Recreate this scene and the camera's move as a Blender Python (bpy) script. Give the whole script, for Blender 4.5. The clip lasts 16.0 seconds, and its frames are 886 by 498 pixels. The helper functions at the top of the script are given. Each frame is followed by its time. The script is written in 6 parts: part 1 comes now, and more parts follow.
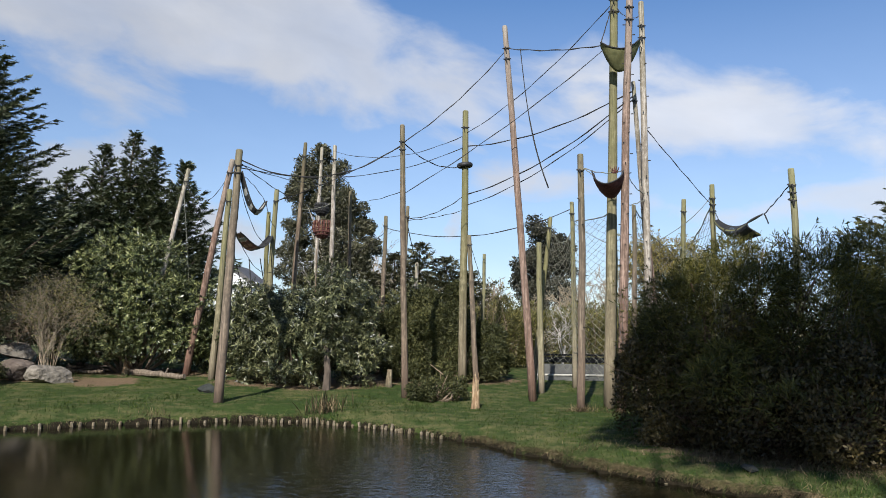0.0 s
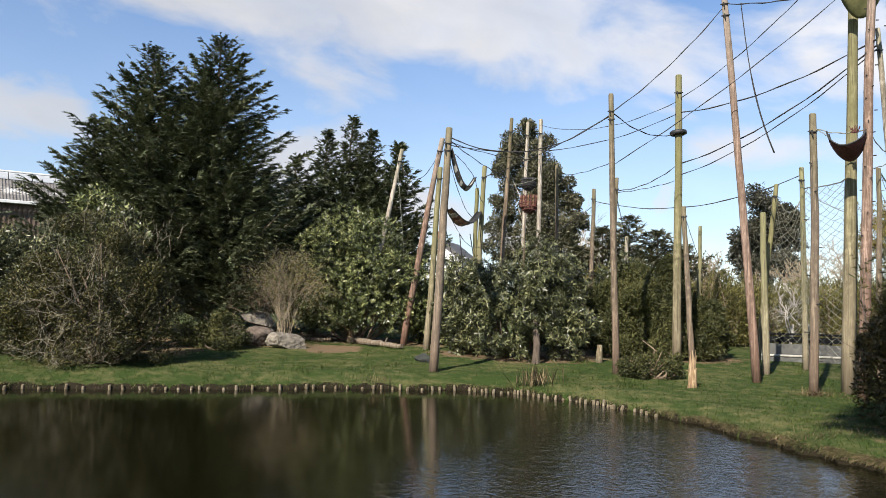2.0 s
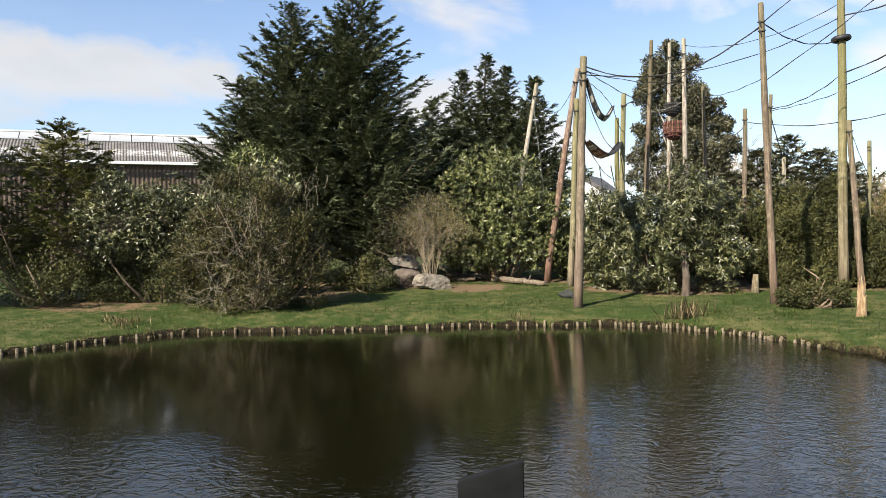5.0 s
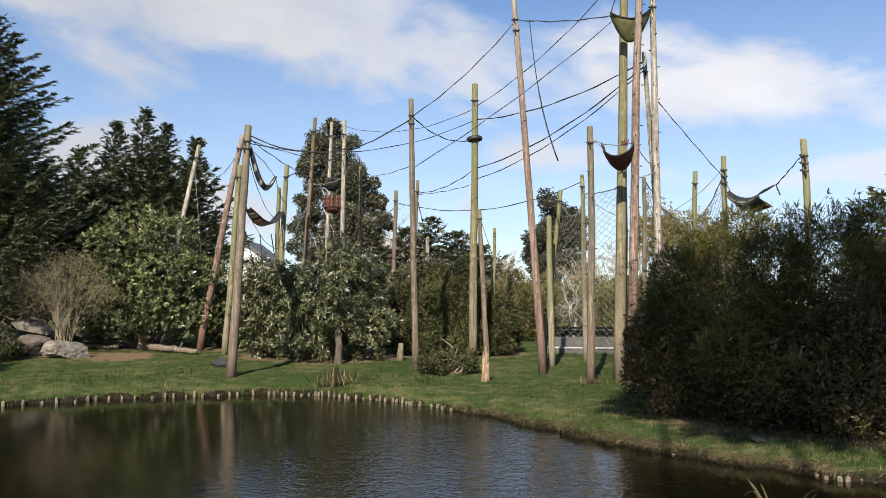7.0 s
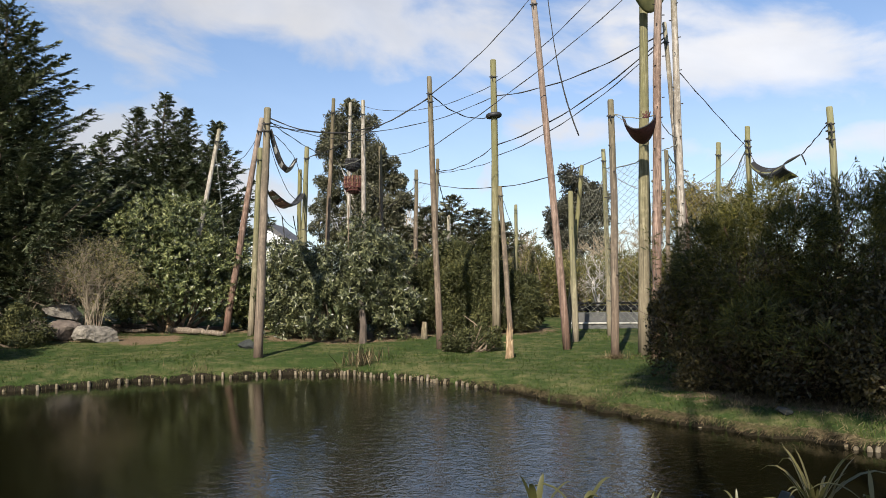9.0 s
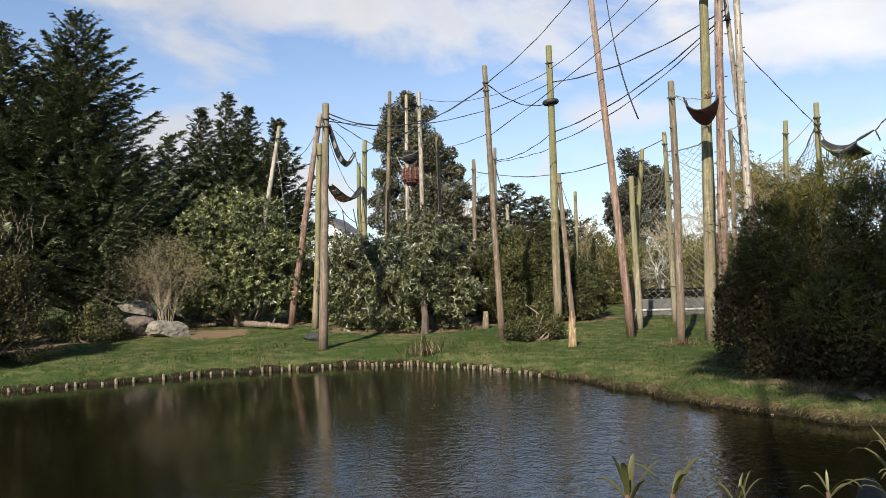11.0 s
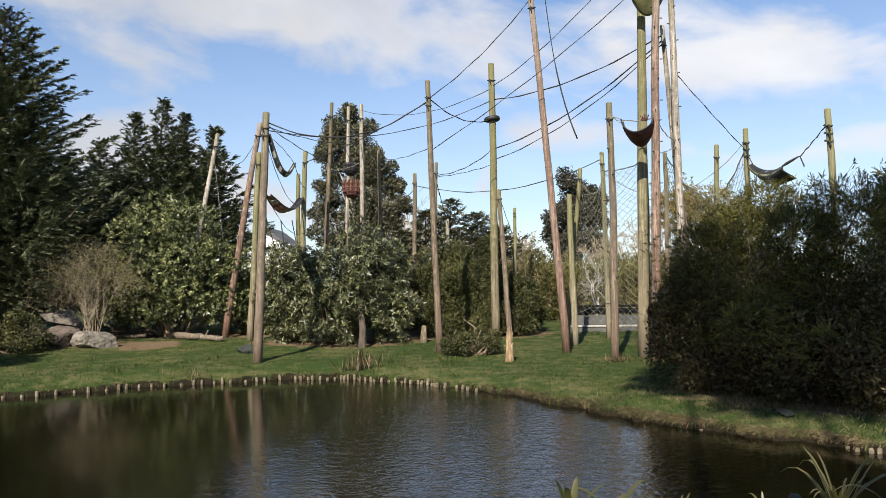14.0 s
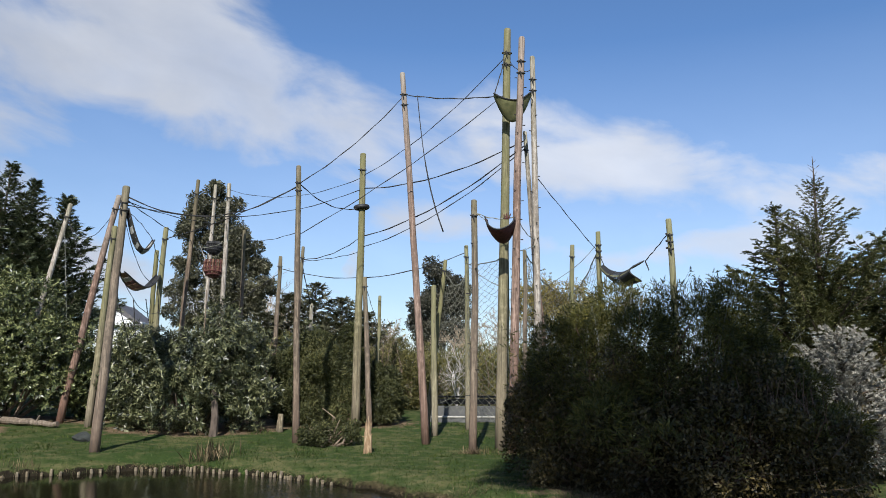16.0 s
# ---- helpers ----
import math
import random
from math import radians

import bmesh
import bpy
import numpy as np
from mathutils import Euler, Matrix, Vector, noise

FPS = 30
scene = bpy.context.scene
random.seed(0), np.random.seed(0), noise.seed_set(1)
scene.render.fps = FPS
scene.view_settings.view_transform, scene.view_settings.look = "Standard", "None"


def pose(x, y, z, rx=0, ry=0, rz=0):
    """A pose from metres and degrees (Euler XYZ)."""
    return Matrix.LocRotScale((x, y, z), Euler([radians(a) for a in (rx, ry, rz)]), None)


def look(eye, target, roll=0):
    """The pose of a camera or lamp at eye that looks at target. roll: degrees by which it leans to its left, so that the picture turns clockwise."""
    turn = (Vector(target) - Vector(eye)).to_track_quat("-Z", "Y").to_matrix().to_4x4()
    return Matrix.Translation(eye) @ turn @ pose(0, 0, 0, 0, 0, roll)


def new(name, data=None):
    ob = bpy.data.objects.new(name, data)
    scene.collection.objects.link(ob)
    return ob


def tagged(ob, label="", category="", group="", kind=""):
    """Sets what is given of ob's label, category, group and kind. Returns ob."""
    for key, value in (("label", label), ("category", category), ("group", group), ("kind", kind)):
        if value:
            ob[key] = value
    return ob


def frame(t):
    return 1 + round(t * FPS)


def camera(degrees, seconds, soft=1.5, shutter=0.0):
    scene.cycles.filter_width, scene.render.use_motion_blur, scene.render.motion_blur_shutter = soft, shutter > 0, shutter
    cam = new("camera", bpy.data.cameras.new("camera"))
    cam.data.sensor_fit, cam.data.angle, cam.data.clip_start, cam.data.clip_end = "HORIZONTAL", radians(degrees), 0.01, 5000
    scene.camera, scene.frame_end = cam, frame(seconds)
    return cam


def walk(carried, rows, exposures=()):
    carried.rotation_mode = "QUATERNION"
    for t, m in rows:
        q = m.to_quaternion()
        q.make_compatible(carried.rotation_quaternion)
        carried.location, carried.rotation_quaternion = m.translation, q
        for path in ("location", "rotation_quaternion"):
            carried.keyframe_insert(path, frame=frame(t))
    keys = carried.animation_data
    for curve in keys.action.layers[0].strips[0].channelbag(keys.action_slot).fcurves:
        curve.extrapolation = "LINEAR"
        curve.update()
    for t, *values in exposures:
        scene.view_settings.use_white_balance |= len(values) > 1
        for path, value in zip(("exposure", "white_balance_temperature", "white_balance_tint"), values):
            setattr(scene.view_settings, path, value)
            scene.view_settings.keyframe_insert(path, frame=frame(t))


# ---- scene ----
cam = camera(61.12, 16.0, soft=0.7)
PATH = [
    (0, -0.000, 0.000, 2.200, 95.90, -0.95, -0.10),
    (0.5, -0.074, 0.029, 2.196, 96.94, -1.15, 4.92),
    (1, -0.137, 0.056, 2.168, 94.81, -1.52, 9.95),
    (1.5, -0.138, 0.123, 2.161, 94.34, -1.70, 13.93),
    (2, -0.099, 0.050, 2.164, 93.67, -1.59, 15.47),
    (2.5, -0.090, 0.130, 2.165, 92.44, 0.10, 18.67),
    (3, -0.132, 0.136, 2.181, 91.63, 1.10, 20.45),
    (3.2, -0.106, 0.092, 2.183, 91.77, 1.54, 21.46),
    (3.7, -0.076, 0.097, 2.175, 91.04, 1.69, 24.02),
    (4.2, -0.041, 0.107, 2.157, 89.92, 1.64, 26.35),
    (4.6, -0.015, 0.116, 2.141, 89.19, 1.45, 27.21),
    (5, 0.006, 0.123, 2.129, 89.00, 1.13, 26.48),
    (5.3, 0.015, 0.125, 2.126, 89.42, 0.81, 24.50),
    (5.5, 0.018, 0.121, 2.129, 90.08, 0.54, 22.35),
    (6, 0.052, 0.077, 2.151, 93.08, -0.29, 13.77),
    (6.5, 0.118, -0.004, 2.174, 94.16, -0.79, 6.64),
    (7, 0.096, -0.021, 2.191, 93.93, -0.61, 0.92),
    (7.5, 0.085, -0.083, 2.200, 93.81, -0.20, -1.33),
    (8, 0.097, -0.029, 2.190, 93.29, -0.09, -0.88),
    (8.5, 0.093, -0.014, 2.181, 92.88, 0.53, 0.40),
    (9, 0.082, -0.024, 2.182, 92.29, 0.54, 2.61),
    (9.5, 0.069, -0.051, 2.186, 92.18, 0.52, 4.09),
    (10, 0.065, -0.051, 2.188, 91.63, 1.05, 4.71),
    (10.2, 0.063, -0.061, 2.187, 91.62, 1.32, 5.41),
    (12.5, 0.045, -0.010, 2.165, 91.62, 2.01, 7.80),
    (13, 0.046, -0.010, 2.174, 91.92, 2.01, 7.30),
    (13.5, 0.053, -0.021, 2.160, 92.16, 1.82, 6.27),
    (14, 0.047, -0.023, 2.182, 92.57, 0.84, 2.47),
    (14.5, 0.074, -0.029, 2.185, 93.56, -0.05, -0.89),
    (15, 0.141, 0.022, 2.239, 94.82, -1.37, -3.93),
    (15.5, 0.112, -0.075, 2.259, 97.06, -0.91, -6.31),
    (16, 0.089, -0.149, 2.278, 99.02, -0.69, -7.86),
]
walk(cam, [(t, pose(x, y, z, rx, ry, rz)) for t, x, y, z, rx, ry, rz in PATH],
     exposures=((0, 0.56, 6150, 10), (1, 0.70, 6450, 10), (2, 0.88, 6600, 10), (3, 1.00, 6750, 10), (5.5, 1.13, 6950, 10), (6.5, 0.86, 6700, 10), (7.5, 0.73, 6600, 10), (9, 0.78, 6600, 10), (10, 0.80, 6650, 10), (12.5, 0.91, 6750, 10), (13.5, 0.86, 6700, 10), (14.5, 0.70, 6600, 10), (15.3, 0.60, 6300, 10), (16, 0.51, 6000, 10)))

# ---- light ----
SUN_EL, SUN_AZ = 40.0, 194.0   # degrees; azimuth clockwise from +y


def build_world():
    w = bpy.data.worlds.new("sky")
    scene.world = w
    w.use_nodes = True
    nt = w.node_tree
    nt.nodes.clear()
    link = nt.links.new

    def m(op, a, b=None, c=None, clamp=False):
        n = nt.nodes.new("ShaderNodeMath")
        n.operation, n.use_clamp = op, clamp
        for i, v in enumerate((a, b, c)):
            if v is None:
                continue
            if isinstance(v, (int, float)):
                n.inputs[i].default_value = v
            else:
                link(v, n.inputs[i])
        return n.outputs[0]

    sky = nt.nodes.new("ShaderNodeTexSky")
    sky.sky_type, sky.sun_disc = "NISHITA", False
    sky.sun_elevation, sky.sun_rotation = radians(SUN_EL), radians(SUN_AZ)
    sky.air_density, sky.dust_density, sky.ozone_density = 1.0, 0.15, 4.0
    coord = nt.nodes.new("ShaderNodeTexCoord")
    sep = nt.nodes.new("ShaderNodeSeparateXYZ")
    link(coord.outputs["Generated"], sep.inputs[0])
    x, y, z = sep.outputs
    az = m("ARCTAN2", x, y)
    el = m("ARCSINE", z)
    vec = nt.nodes.new("ShaderNodeCombineXYZ")
    link(m("MULTIPLY", az, 1.0), vec.inputs[0])
    link(m("MULTIPLY_ADD", az, 0.35, m("MULTIPLY", el, 2.1)), vec.inputs[1])
    noises = []
    for scale, detail, seed in ((5.0, 10, 3.7), (8.0, 8, 8.1), (3.4, 8, 1.3)):
        n = nt.nodes.new("ShaderNodeTexNoise")
        n.noise_dimensions = "4D"
        n.inputs["W"].default_value = seed
        n.inputs["Scale"].default_value, n.inputs["Detail"].default_value = scale, detail
        n.inputs["Roughness"].default_value, n.inputs["Distortion"].default_value = 0.55, 0.4
        link(vec.outputs[0], n.inputs["Vector"])
        noises.append(n.outputs[0])
    def layer(stops, seed, rough):
        """Cloud between two heights that change along the horizon: how deep inside it a direction lies."""
        ramp = nt.nodes.new("ShaderNodeValToRGB")
        e = ramp.color_ramp.elements
        while len(e) < len(stops):
            e.new(0.5)
        for q, (at, low, top, much) in zip(e, stops):
            q.position, q.color = (at + 1.2) / 2.4, (low, top, 0.5 + 0.5 * much, 1)
        link(m("MULTIPLY_ADD", az, 1 / 2.4, 0.5), ramp.inputs[0])
        col = nt.nodes.new("ShaderNodeSeparateColor")
        link(ramp.outputs[0], col.inputs[0])
        low, top, much = col.outputs
        inside = m("MINIMUM", m("SUBTRACT", el, low), m("SUBTRACT", top, el))
        inside = m("MINIMUM", m("MINIMUM", inside, 0.05), m("MULTIPLY", m("SUBTRACT", much, 0.5), 0.1))
        return m("ADD", inside, m("MULTIPLY", m("SUBTRACT", noises[seed], 0.5), rough))

    # the main bank of cloud slants down to the right; lower heaps stand nearer the horizon
    bank = layer(((-1.2, 0.36, 0.6, 1), (-0.78, 0.335, 0.6, 1), (-0.56, 0.325, 0.62, 1), (-0.46, 0.272, 0.62, 1), (-0.31, 0.287, 0.62, 1), (-0.15, 0.282, 0.46, 1),
                  (-0.02, 0.268, 0.39, 1), (0.10, 0.238, 0.345, 1), (0.26, 0.232, 0.345, 1), (0.40, 0.2, 0.318, 1), (0.47, 0.185, 0.262, 1), (0.60, 0.17, 0.235, 0.9), (0.72, 0.16, 0.21, 0.1), (1.1, 0.2, 0.4, 0.5)), 0, 0.26)
    heaps = layer(((-1.1, 0.12, 0.26, 1), (-0.88, 0.15, 0.258, 1), (-0.74, 0.155, 0.245, 0.8), (-0.66, 0.12, 0.15, 0.1), (-0.55, 0.09, 0.16, 0.7), (-0.49, 0.07, 0.225, 1), (-0.41, 0.06, 0.235, 1), (-0.33, 0.05, 0.19, 1),
                   (-0.22, 0.05, 0.125, 0.8), (-0.02, 0.05, 0.1, 0.2), (0.04, 0.165, 0.205, 0.2), (0.12, 0.17, 0.225, 0.45), (0.2, 0.165, 0.205, 0.2), (0.36, 0.12, 0.16, 0.5), (0.46, 0.12, 0.195, 1), (0.56, 0.11, 0.215, 1), (0.66, 0.13, 0.17, 0.5)), 1, 0.13)

    def soft_step(v, lo, hi, most):
        n = nt.nodes.new("ShaderNodeMapRange")
        n.interpolation_type = "SMOOTHSTEP"
        n.inputs["From Min"].default_value, n.inputs["From Max"].default_value, n.inputs["To Max"].default_value = lo, hi, most
        link(v, n.inputs["Value"])
        return n.outputs[0]

    veil = m("MULTIPLY_ADD", noises[2], 0.9, 0.45, clamp=True)
    cover = m("MAXIMUM", m("MULTIPLY", soft_step(bank, -0.03, 0.05, 0.97), veil), m("MULTIPLY", soft_step(heaps, -0.015, 0.045, 0.97), veil))
    tone = nt.nodes.new("ShaderNodeMapRange")
    tone.inputs["From Min"].default_value, tone.inputs["From Max"].default_value = 0.3, 0.75
    tone.inputs["To Min"].default_value, tone.inputs["To Max"].default_value = CLOUD * 1.1, CLOUD * 0.93
    link(noises[1], tone.inputs["Value"])
    side = nt.nodes.new("ShaderNodeMapRange")
    side.inputs["From Min"].default_value, side.inputs["From Max"].default_value = -0.6, 0.35
    side.inputs["To Min"].default_value, side.inputs["To Max"].default_value = 0.84, 1.16
    link(az, side.inputs["Value"])
    lit = m("MULTIPLY", tone.outputs[0], side.outputs[0])
    cloud = nt.nodes.new("ShaderNodeCombineXYZ")
    link(m("MULTIPLY", lit, 0.975), cloud.inputs[0])
    link(m("MULTIPLY", lit, 0.985), cloud.inputs[1])
    link(m("MULTIPLY", lit, 1.03), cloud.inputs[2])
    # thin haze towards the horizon
    haze = nt.nodes.new("ShaderNodeMapRange")
    haze.inputs["From Min"].default_value, haze.inputs["From Max"].default_value = 0.0, 0.42
    haze.inputs["To Min"].default_value, haze.inputs["To Max"].default_value = 0.5, 0.0
    link(el, haze.inputs["Value"])
    fac = m("MAXIMUM", cover, haze.outputs[0])
    mix = nt.nodes.new("ShaderNodeMix")
    mix.data_type = "RGBA"
    link(fac, mix.inputs[0])
    tint = nt.nodes.new("ShaderNodeMix")
    tint.data_type, tint.blend_type = "RGBA", "MULTIPLY"
    tint.inputs[0].default_value = 1.0
    link(sky.outputs[0], tint.inputs[6])
    tint.inputs[7].default_value = (0.89, 0.98, 1.06, 1)
    link(tint.outputs[2], mix.inputs[6])
    link(cloud.outputs[0], mix.inputs[7])
    bg = nt.nodes.new("ShaderNodeBackground")
    bg.inputs[1].default_value = SKY
    link(mix.outputs[2], bg.inputs[0])
    out = nt.nodes.new("ShaderNodeOutputWorld")
    link(bg.outputs[0], out.inputs[0])


SKY, CLOUD = 0.09, 5.05
build_world()
sun_data = bpy.data.lights.new("sun", "SUN")
sun_data.energy, sun_data.angle, sun_data.color = 5.0, radians(0.53), (1.0, 0.93, 0.82)
sun = new("sun", sun_data)
sa, se = radians(SUN_AZ), radians(SUN_EL)
sun_dir = Vector((math.sin(sa) * math.cos(se), math.cos(sa) * math.cos(se), math.sin(se)))
sun.matrix_world = look(tuple(sun_dir * 60), (0, 0, 0))
scene.view_settings.exposure = 0.0


# ---- materials ----
class Nodes:
    """A small helper round one material's node tree."""

    def __init__(self, name):
        self.mat = bpy.data.materials.new(name)
        self.mat.use_nodes = True
        self.t = self.mat.node_tree
        self.bsdf = self.t.nodes["Principled BSDF"]
        self.out = self.t.nodes["Material Output"]

    def put(self, socket, v):
        if isinstance(v, bpy.types.NodeSocket):
            self.t.links.new(v, socket)
        elif isinstance(v, (tuple, list)) and len(v) == 3 and socket.type == "RGBA":
            socket.default_value = (*v, 1)
        else:
            socket.default_value = v

    def coord(self, kind="Object", scale=(1, 1, 1)):
        c = self.t.nodes.new("ShaderNodeTexCoord")
        mp = self.t.nodes.new("ShaderNodeMapping")
        mp.inputs["Scale"].default_value = scale
        self.t.links.new(c.outputs[kind], mp.inputs[0])
        return mp.outputs[0]

    def world(self, scale=(1, 1, 1)):
        c = self.t.nodes.new("ShaderNodeNewGeometry")
        mp = self.t.nodes.new("ShaderNodeMapping")
        mp.inputs["Scale"].default_value = scale
        self.t.links.new(c.outputs["Position"], mp.inputs[0])
        return mp.outputs[0]

    def noise(self, vec, scale, detail=4, rough=0.55, distort=0.0):
        n = self.t.nodes.new("ShaderNodeTexNoise")
        self.put(n.inputs["Vector"], vec)
        n.inputs["Scale"].default_value, n.inputs["Detail"].default_value = scale, detail
        n.inputs["Roughness"].default_value, n.inputs["Distortion"].default_value = rough, distort
        return n.outputs[0]

    def ramp(self, fac, *stops):
        n = self.t.nodes.new("ShaderNodeValToRGB")
        e = n.color_ramp.elements
        while len(e) < len(stops):
            e.new(0.5)
        for q, (p, col) in zip(e, stops):
            q.position, q.color = p, (*col, 1)
        self.put(n.inputs[0], fac)
        return n.outputs[0]

    def range(self, v, a, b, c=0.0, d=1.0):
        n = self.t.nodes.new("ShaderNodeMapRange")
        self.put(n.inputs[0], v)
        for i, q in enumerate((a, b, c, d)):
            n.inputs[i + 1].default_value = q
        return n.outputs[0]

    def mix(self, fac, a, b, mode="MIX"):
        n = self.t.nodes.new("ShaderNodeMix")
        n.data_type, n.blend_type = "RGBA", mode
        self.put(n.inputs[0], fac)
        self.put(n.inputs[6], a)
        self.put(n.inputs[7], b)
        return n.outputs[2]

    def math(self, op, a, b=0.0):
        n = self.t.nodes.new("ShaderNodeMath")
        n.operation = op
        self.put(n.inputs[0], a)
        self.put(n.inputs[1], b)
        return n.outputs[0]

    def axis(self, vec, i):
        n = self.t.nodes.new("ShaderNodeSeparateXYZ")
        self.put(n.inputs[0], vec)
        return n.outputs[i]

    def island(self):
        return self.t.nodes.new("ShaderNodeNewGeometry").outputs["Random Per Island"]

    def rand(self):
        return self.t.nodes.new("ShaderNodeObjectInfo").outputs["Random"]

    def bump(self, h, strength=0.4, dist=0.02):
        n = self.t.nodes.new("ShaderNodeBump")
        n.inputs["Strength"].default_value, n.inputs["Distance"].default_value = strength, dist
        self.put(n.inputs["Height"], h)
        self.put(self.bsdf.inputs["Normal"], n.outputs[0])

    def done(self, color=None, rough=0.7, metal=0.0, spec=None):
        if color is not None:
            self.put(self.bsdf.inputs["Base Color"], color)
        self.put(self.bsdf.inputs["Roughness"], rough)
        self.bsdf.inputs["Metallic"].default_value = metal
        if spec is not None:
            self.bsdf.inputs["Specular IOR Level"].default_value = spec
        return self.mat


def leaf_mat(name, stops, rough=0.5, glow=0.25, spec=0.5, vary=0.75):
    """Leaves: a colour for each leaf, with some light let through."""
    n = Nodes(name)
    big = n.noise(n.world(), 0.9, 3)
    v = n.math("ADD", n.math("MULTIPLY", n.math("SUBTRACT", n.island(), 0.5), vary), n.math("ADD", n.math("MULTIPLY", big, 0.9), 0.05))
    k = len(stops) - 1
    wide = [0.5 + 0.6 * i / k for i in range(k + 1)]
    col = n.ramp(v, *[(0.12 + 0.8 * i / k, (0.9 * g * c[0], 0.8 * g * c[1], 0.73 * g * c[2])) for i, (c, g) in enumerate(zip(stops, wide))])
    mat = n.done(col, rough, spec=spec)
    tr = n.t.nodes.new("ShaderNodeBsdfTranslucent")
    n.put(tr.inputs[0], n.mix(0.4, col, (0.13, 0.17, 0.03)))
    mx = n.t.nodes.new("ShaderNodeMixShader")
    mx.inputs[0].default_value = glow
    n.t.links.new(n.bsdf.outputs[0], mx.inputs[1])
    n.t.links.new(tr.outputs[0], mx.inputs[2])
    n.t.links.new(mx.outputs[0], n.out.inputs[0])
    return mat


def wood_mat(name, dark, light, algae=None, algae_from=0.6, foot=None):
    """Weathered round timber: long grain, checks, algae towards the top, a stained foot."""
    n = Nodes(name)
    c = n.coord("Object", (9, 9, 0.45))
    grain = n.noise(c, 2.0, 6, 0.7, 0.8)
    crack = n.noise(n.coord("Object", (16, 16, 0.25)), 1.5, 3, 0.5, 0.5)
    blot = n.noise(n.coord("Object", (1, 1, 0.35)), 2.4, 5, 0.65)
    knots = n.noise(n.coord("Object", (3, 3, 2.2)), 2.0, 2)
    col = n.ramp(grain, (0.32, tuple(0.75 * v for v in dark)), (0.5, dark), (0.64, light))
    col = n.mix(n.range(blot, 0.45, 0.7, 0, 0.65), col, tuple(0.6 * v for v in dark))
    mottle = n.noise(n.coord("Object", (1, 1, 0.5)), 11.0, 4, 0.7)
    col = n.mix(n.range(mottle, 0.5, 0.68, 0, 0.55), col, tuple(1.15 * v for v in light))
    col = n.mix(n.range(mottle, 0.44, 0.3, 0, 0.6), col, tuple(0.5 * v for v in dark))
    gz = n.axis(n.coord("Generated"), 2)
    if algae:
        f = n.math("MULTIPLY", n.range(gz, algae_from - 0.2, algae_from + 0.25), n.range(blot, 0.3, 0.6, 0.35, 0.9))
        col = n.mix(f, col, n.mix(grain, tuple(0.45 * v for v in algae), tuple(1.35 * v for v in algae)))
    if foot:
        col = n.mix(n.range(gz, 0.02, 0.34, 0.8, 0.0), col, n.mix(grain, tuple(0.5 * v for v in foot), tuple(1.2 * v for v in foot)))
    col = n.mix(n.range(crack, 0.58, 0.66, 0, 0.75), col, tuple(0.25 * v for v in dark))
    col = n.mix(n.range(knots, 0.68, 0.74, 0, 0.7), col, tuple(0.35 * v for v in dark))
    n.put(n.bsdf.inputs["Base Color"], n.mix(0.15, col, n.mix(n.rand(), (0.1, 0.08, 0.06), (0.45, 0.41, 0.35))))
    n.bump(grain, 0.6, 0.012)
    return n.done(None, 0.85, spec=0.25)


def plain_mat(name, a, b, scale=6.0, rough=0.8, bump=0.3, metal=0.0, stretch=(1, 1, 1), dist=0.01):
    n = Nodes(name)
    f = n.noise(n.coord("Object", stretch), scale, 6, 0.6)
    f2 = n.noise(n.coord("Object", stretch), scale * 0.17, 3)
    col = n.mix(n.range(f2, 0.35, 0.7, 0, 0.5), n.ramp(f, (0.3, a), (0.7, b)), tuple(0.6 * v for v in a))
    n.put(n.bsdf.inputs["Base Color"], col)
    n.bump(f, bump, dist)
    return n.done(None, rough, metal)


def ground_mat():
    n = Nodes("turf")
    w = n.world()
    fine = n.noise(w, 26, 5, 0.7)
    mid = n.noise(w, 2.6, 5, 0.6)
    big = n.noise(w, 0.35, 4)
    green = n.ramp(fine, (0.25, (0.015, 0.027, 0.006)), (0.55, (0.031, 0.052, 0.011)), (0.8, (0.066, 0.083, 0.023)))
    straw = n.ramp(fine, (0.3, (0.075, 0.075, 0.024)), (0.7, (0.16, 0.14, 0.065)))
    col = n.mix(n.range(n.math("ADD", mid, n.math("MULTIPLY", big, 0.6)), 0.74, 0.98, 0, 0.75), green, straw)
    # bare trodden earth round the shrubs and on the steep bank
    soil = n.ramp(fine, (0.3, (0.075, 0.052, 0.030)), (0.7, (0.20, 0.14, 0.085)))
    # near-black low on the bank: wet mud, with the undercut's shade painted in
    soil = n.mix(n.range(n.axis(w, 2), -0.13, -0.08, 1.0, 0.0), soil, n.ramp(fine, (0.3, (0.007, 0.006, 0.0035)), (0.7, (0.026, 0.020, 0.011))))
    at = n.t.nodes.new("ShaderNodeAttribute")
    at.attribute_name = "soil"
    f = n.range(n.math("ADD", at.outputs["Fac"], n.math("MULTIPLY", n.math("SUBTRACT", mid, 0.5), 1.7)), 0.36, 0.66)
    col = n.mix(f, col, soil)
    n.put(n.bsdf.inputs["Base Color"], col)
    n.bump(n.math("ADD", fine, mid), 0.5, 0.035)
    return n.done(None, 0.95, spec=0.15)


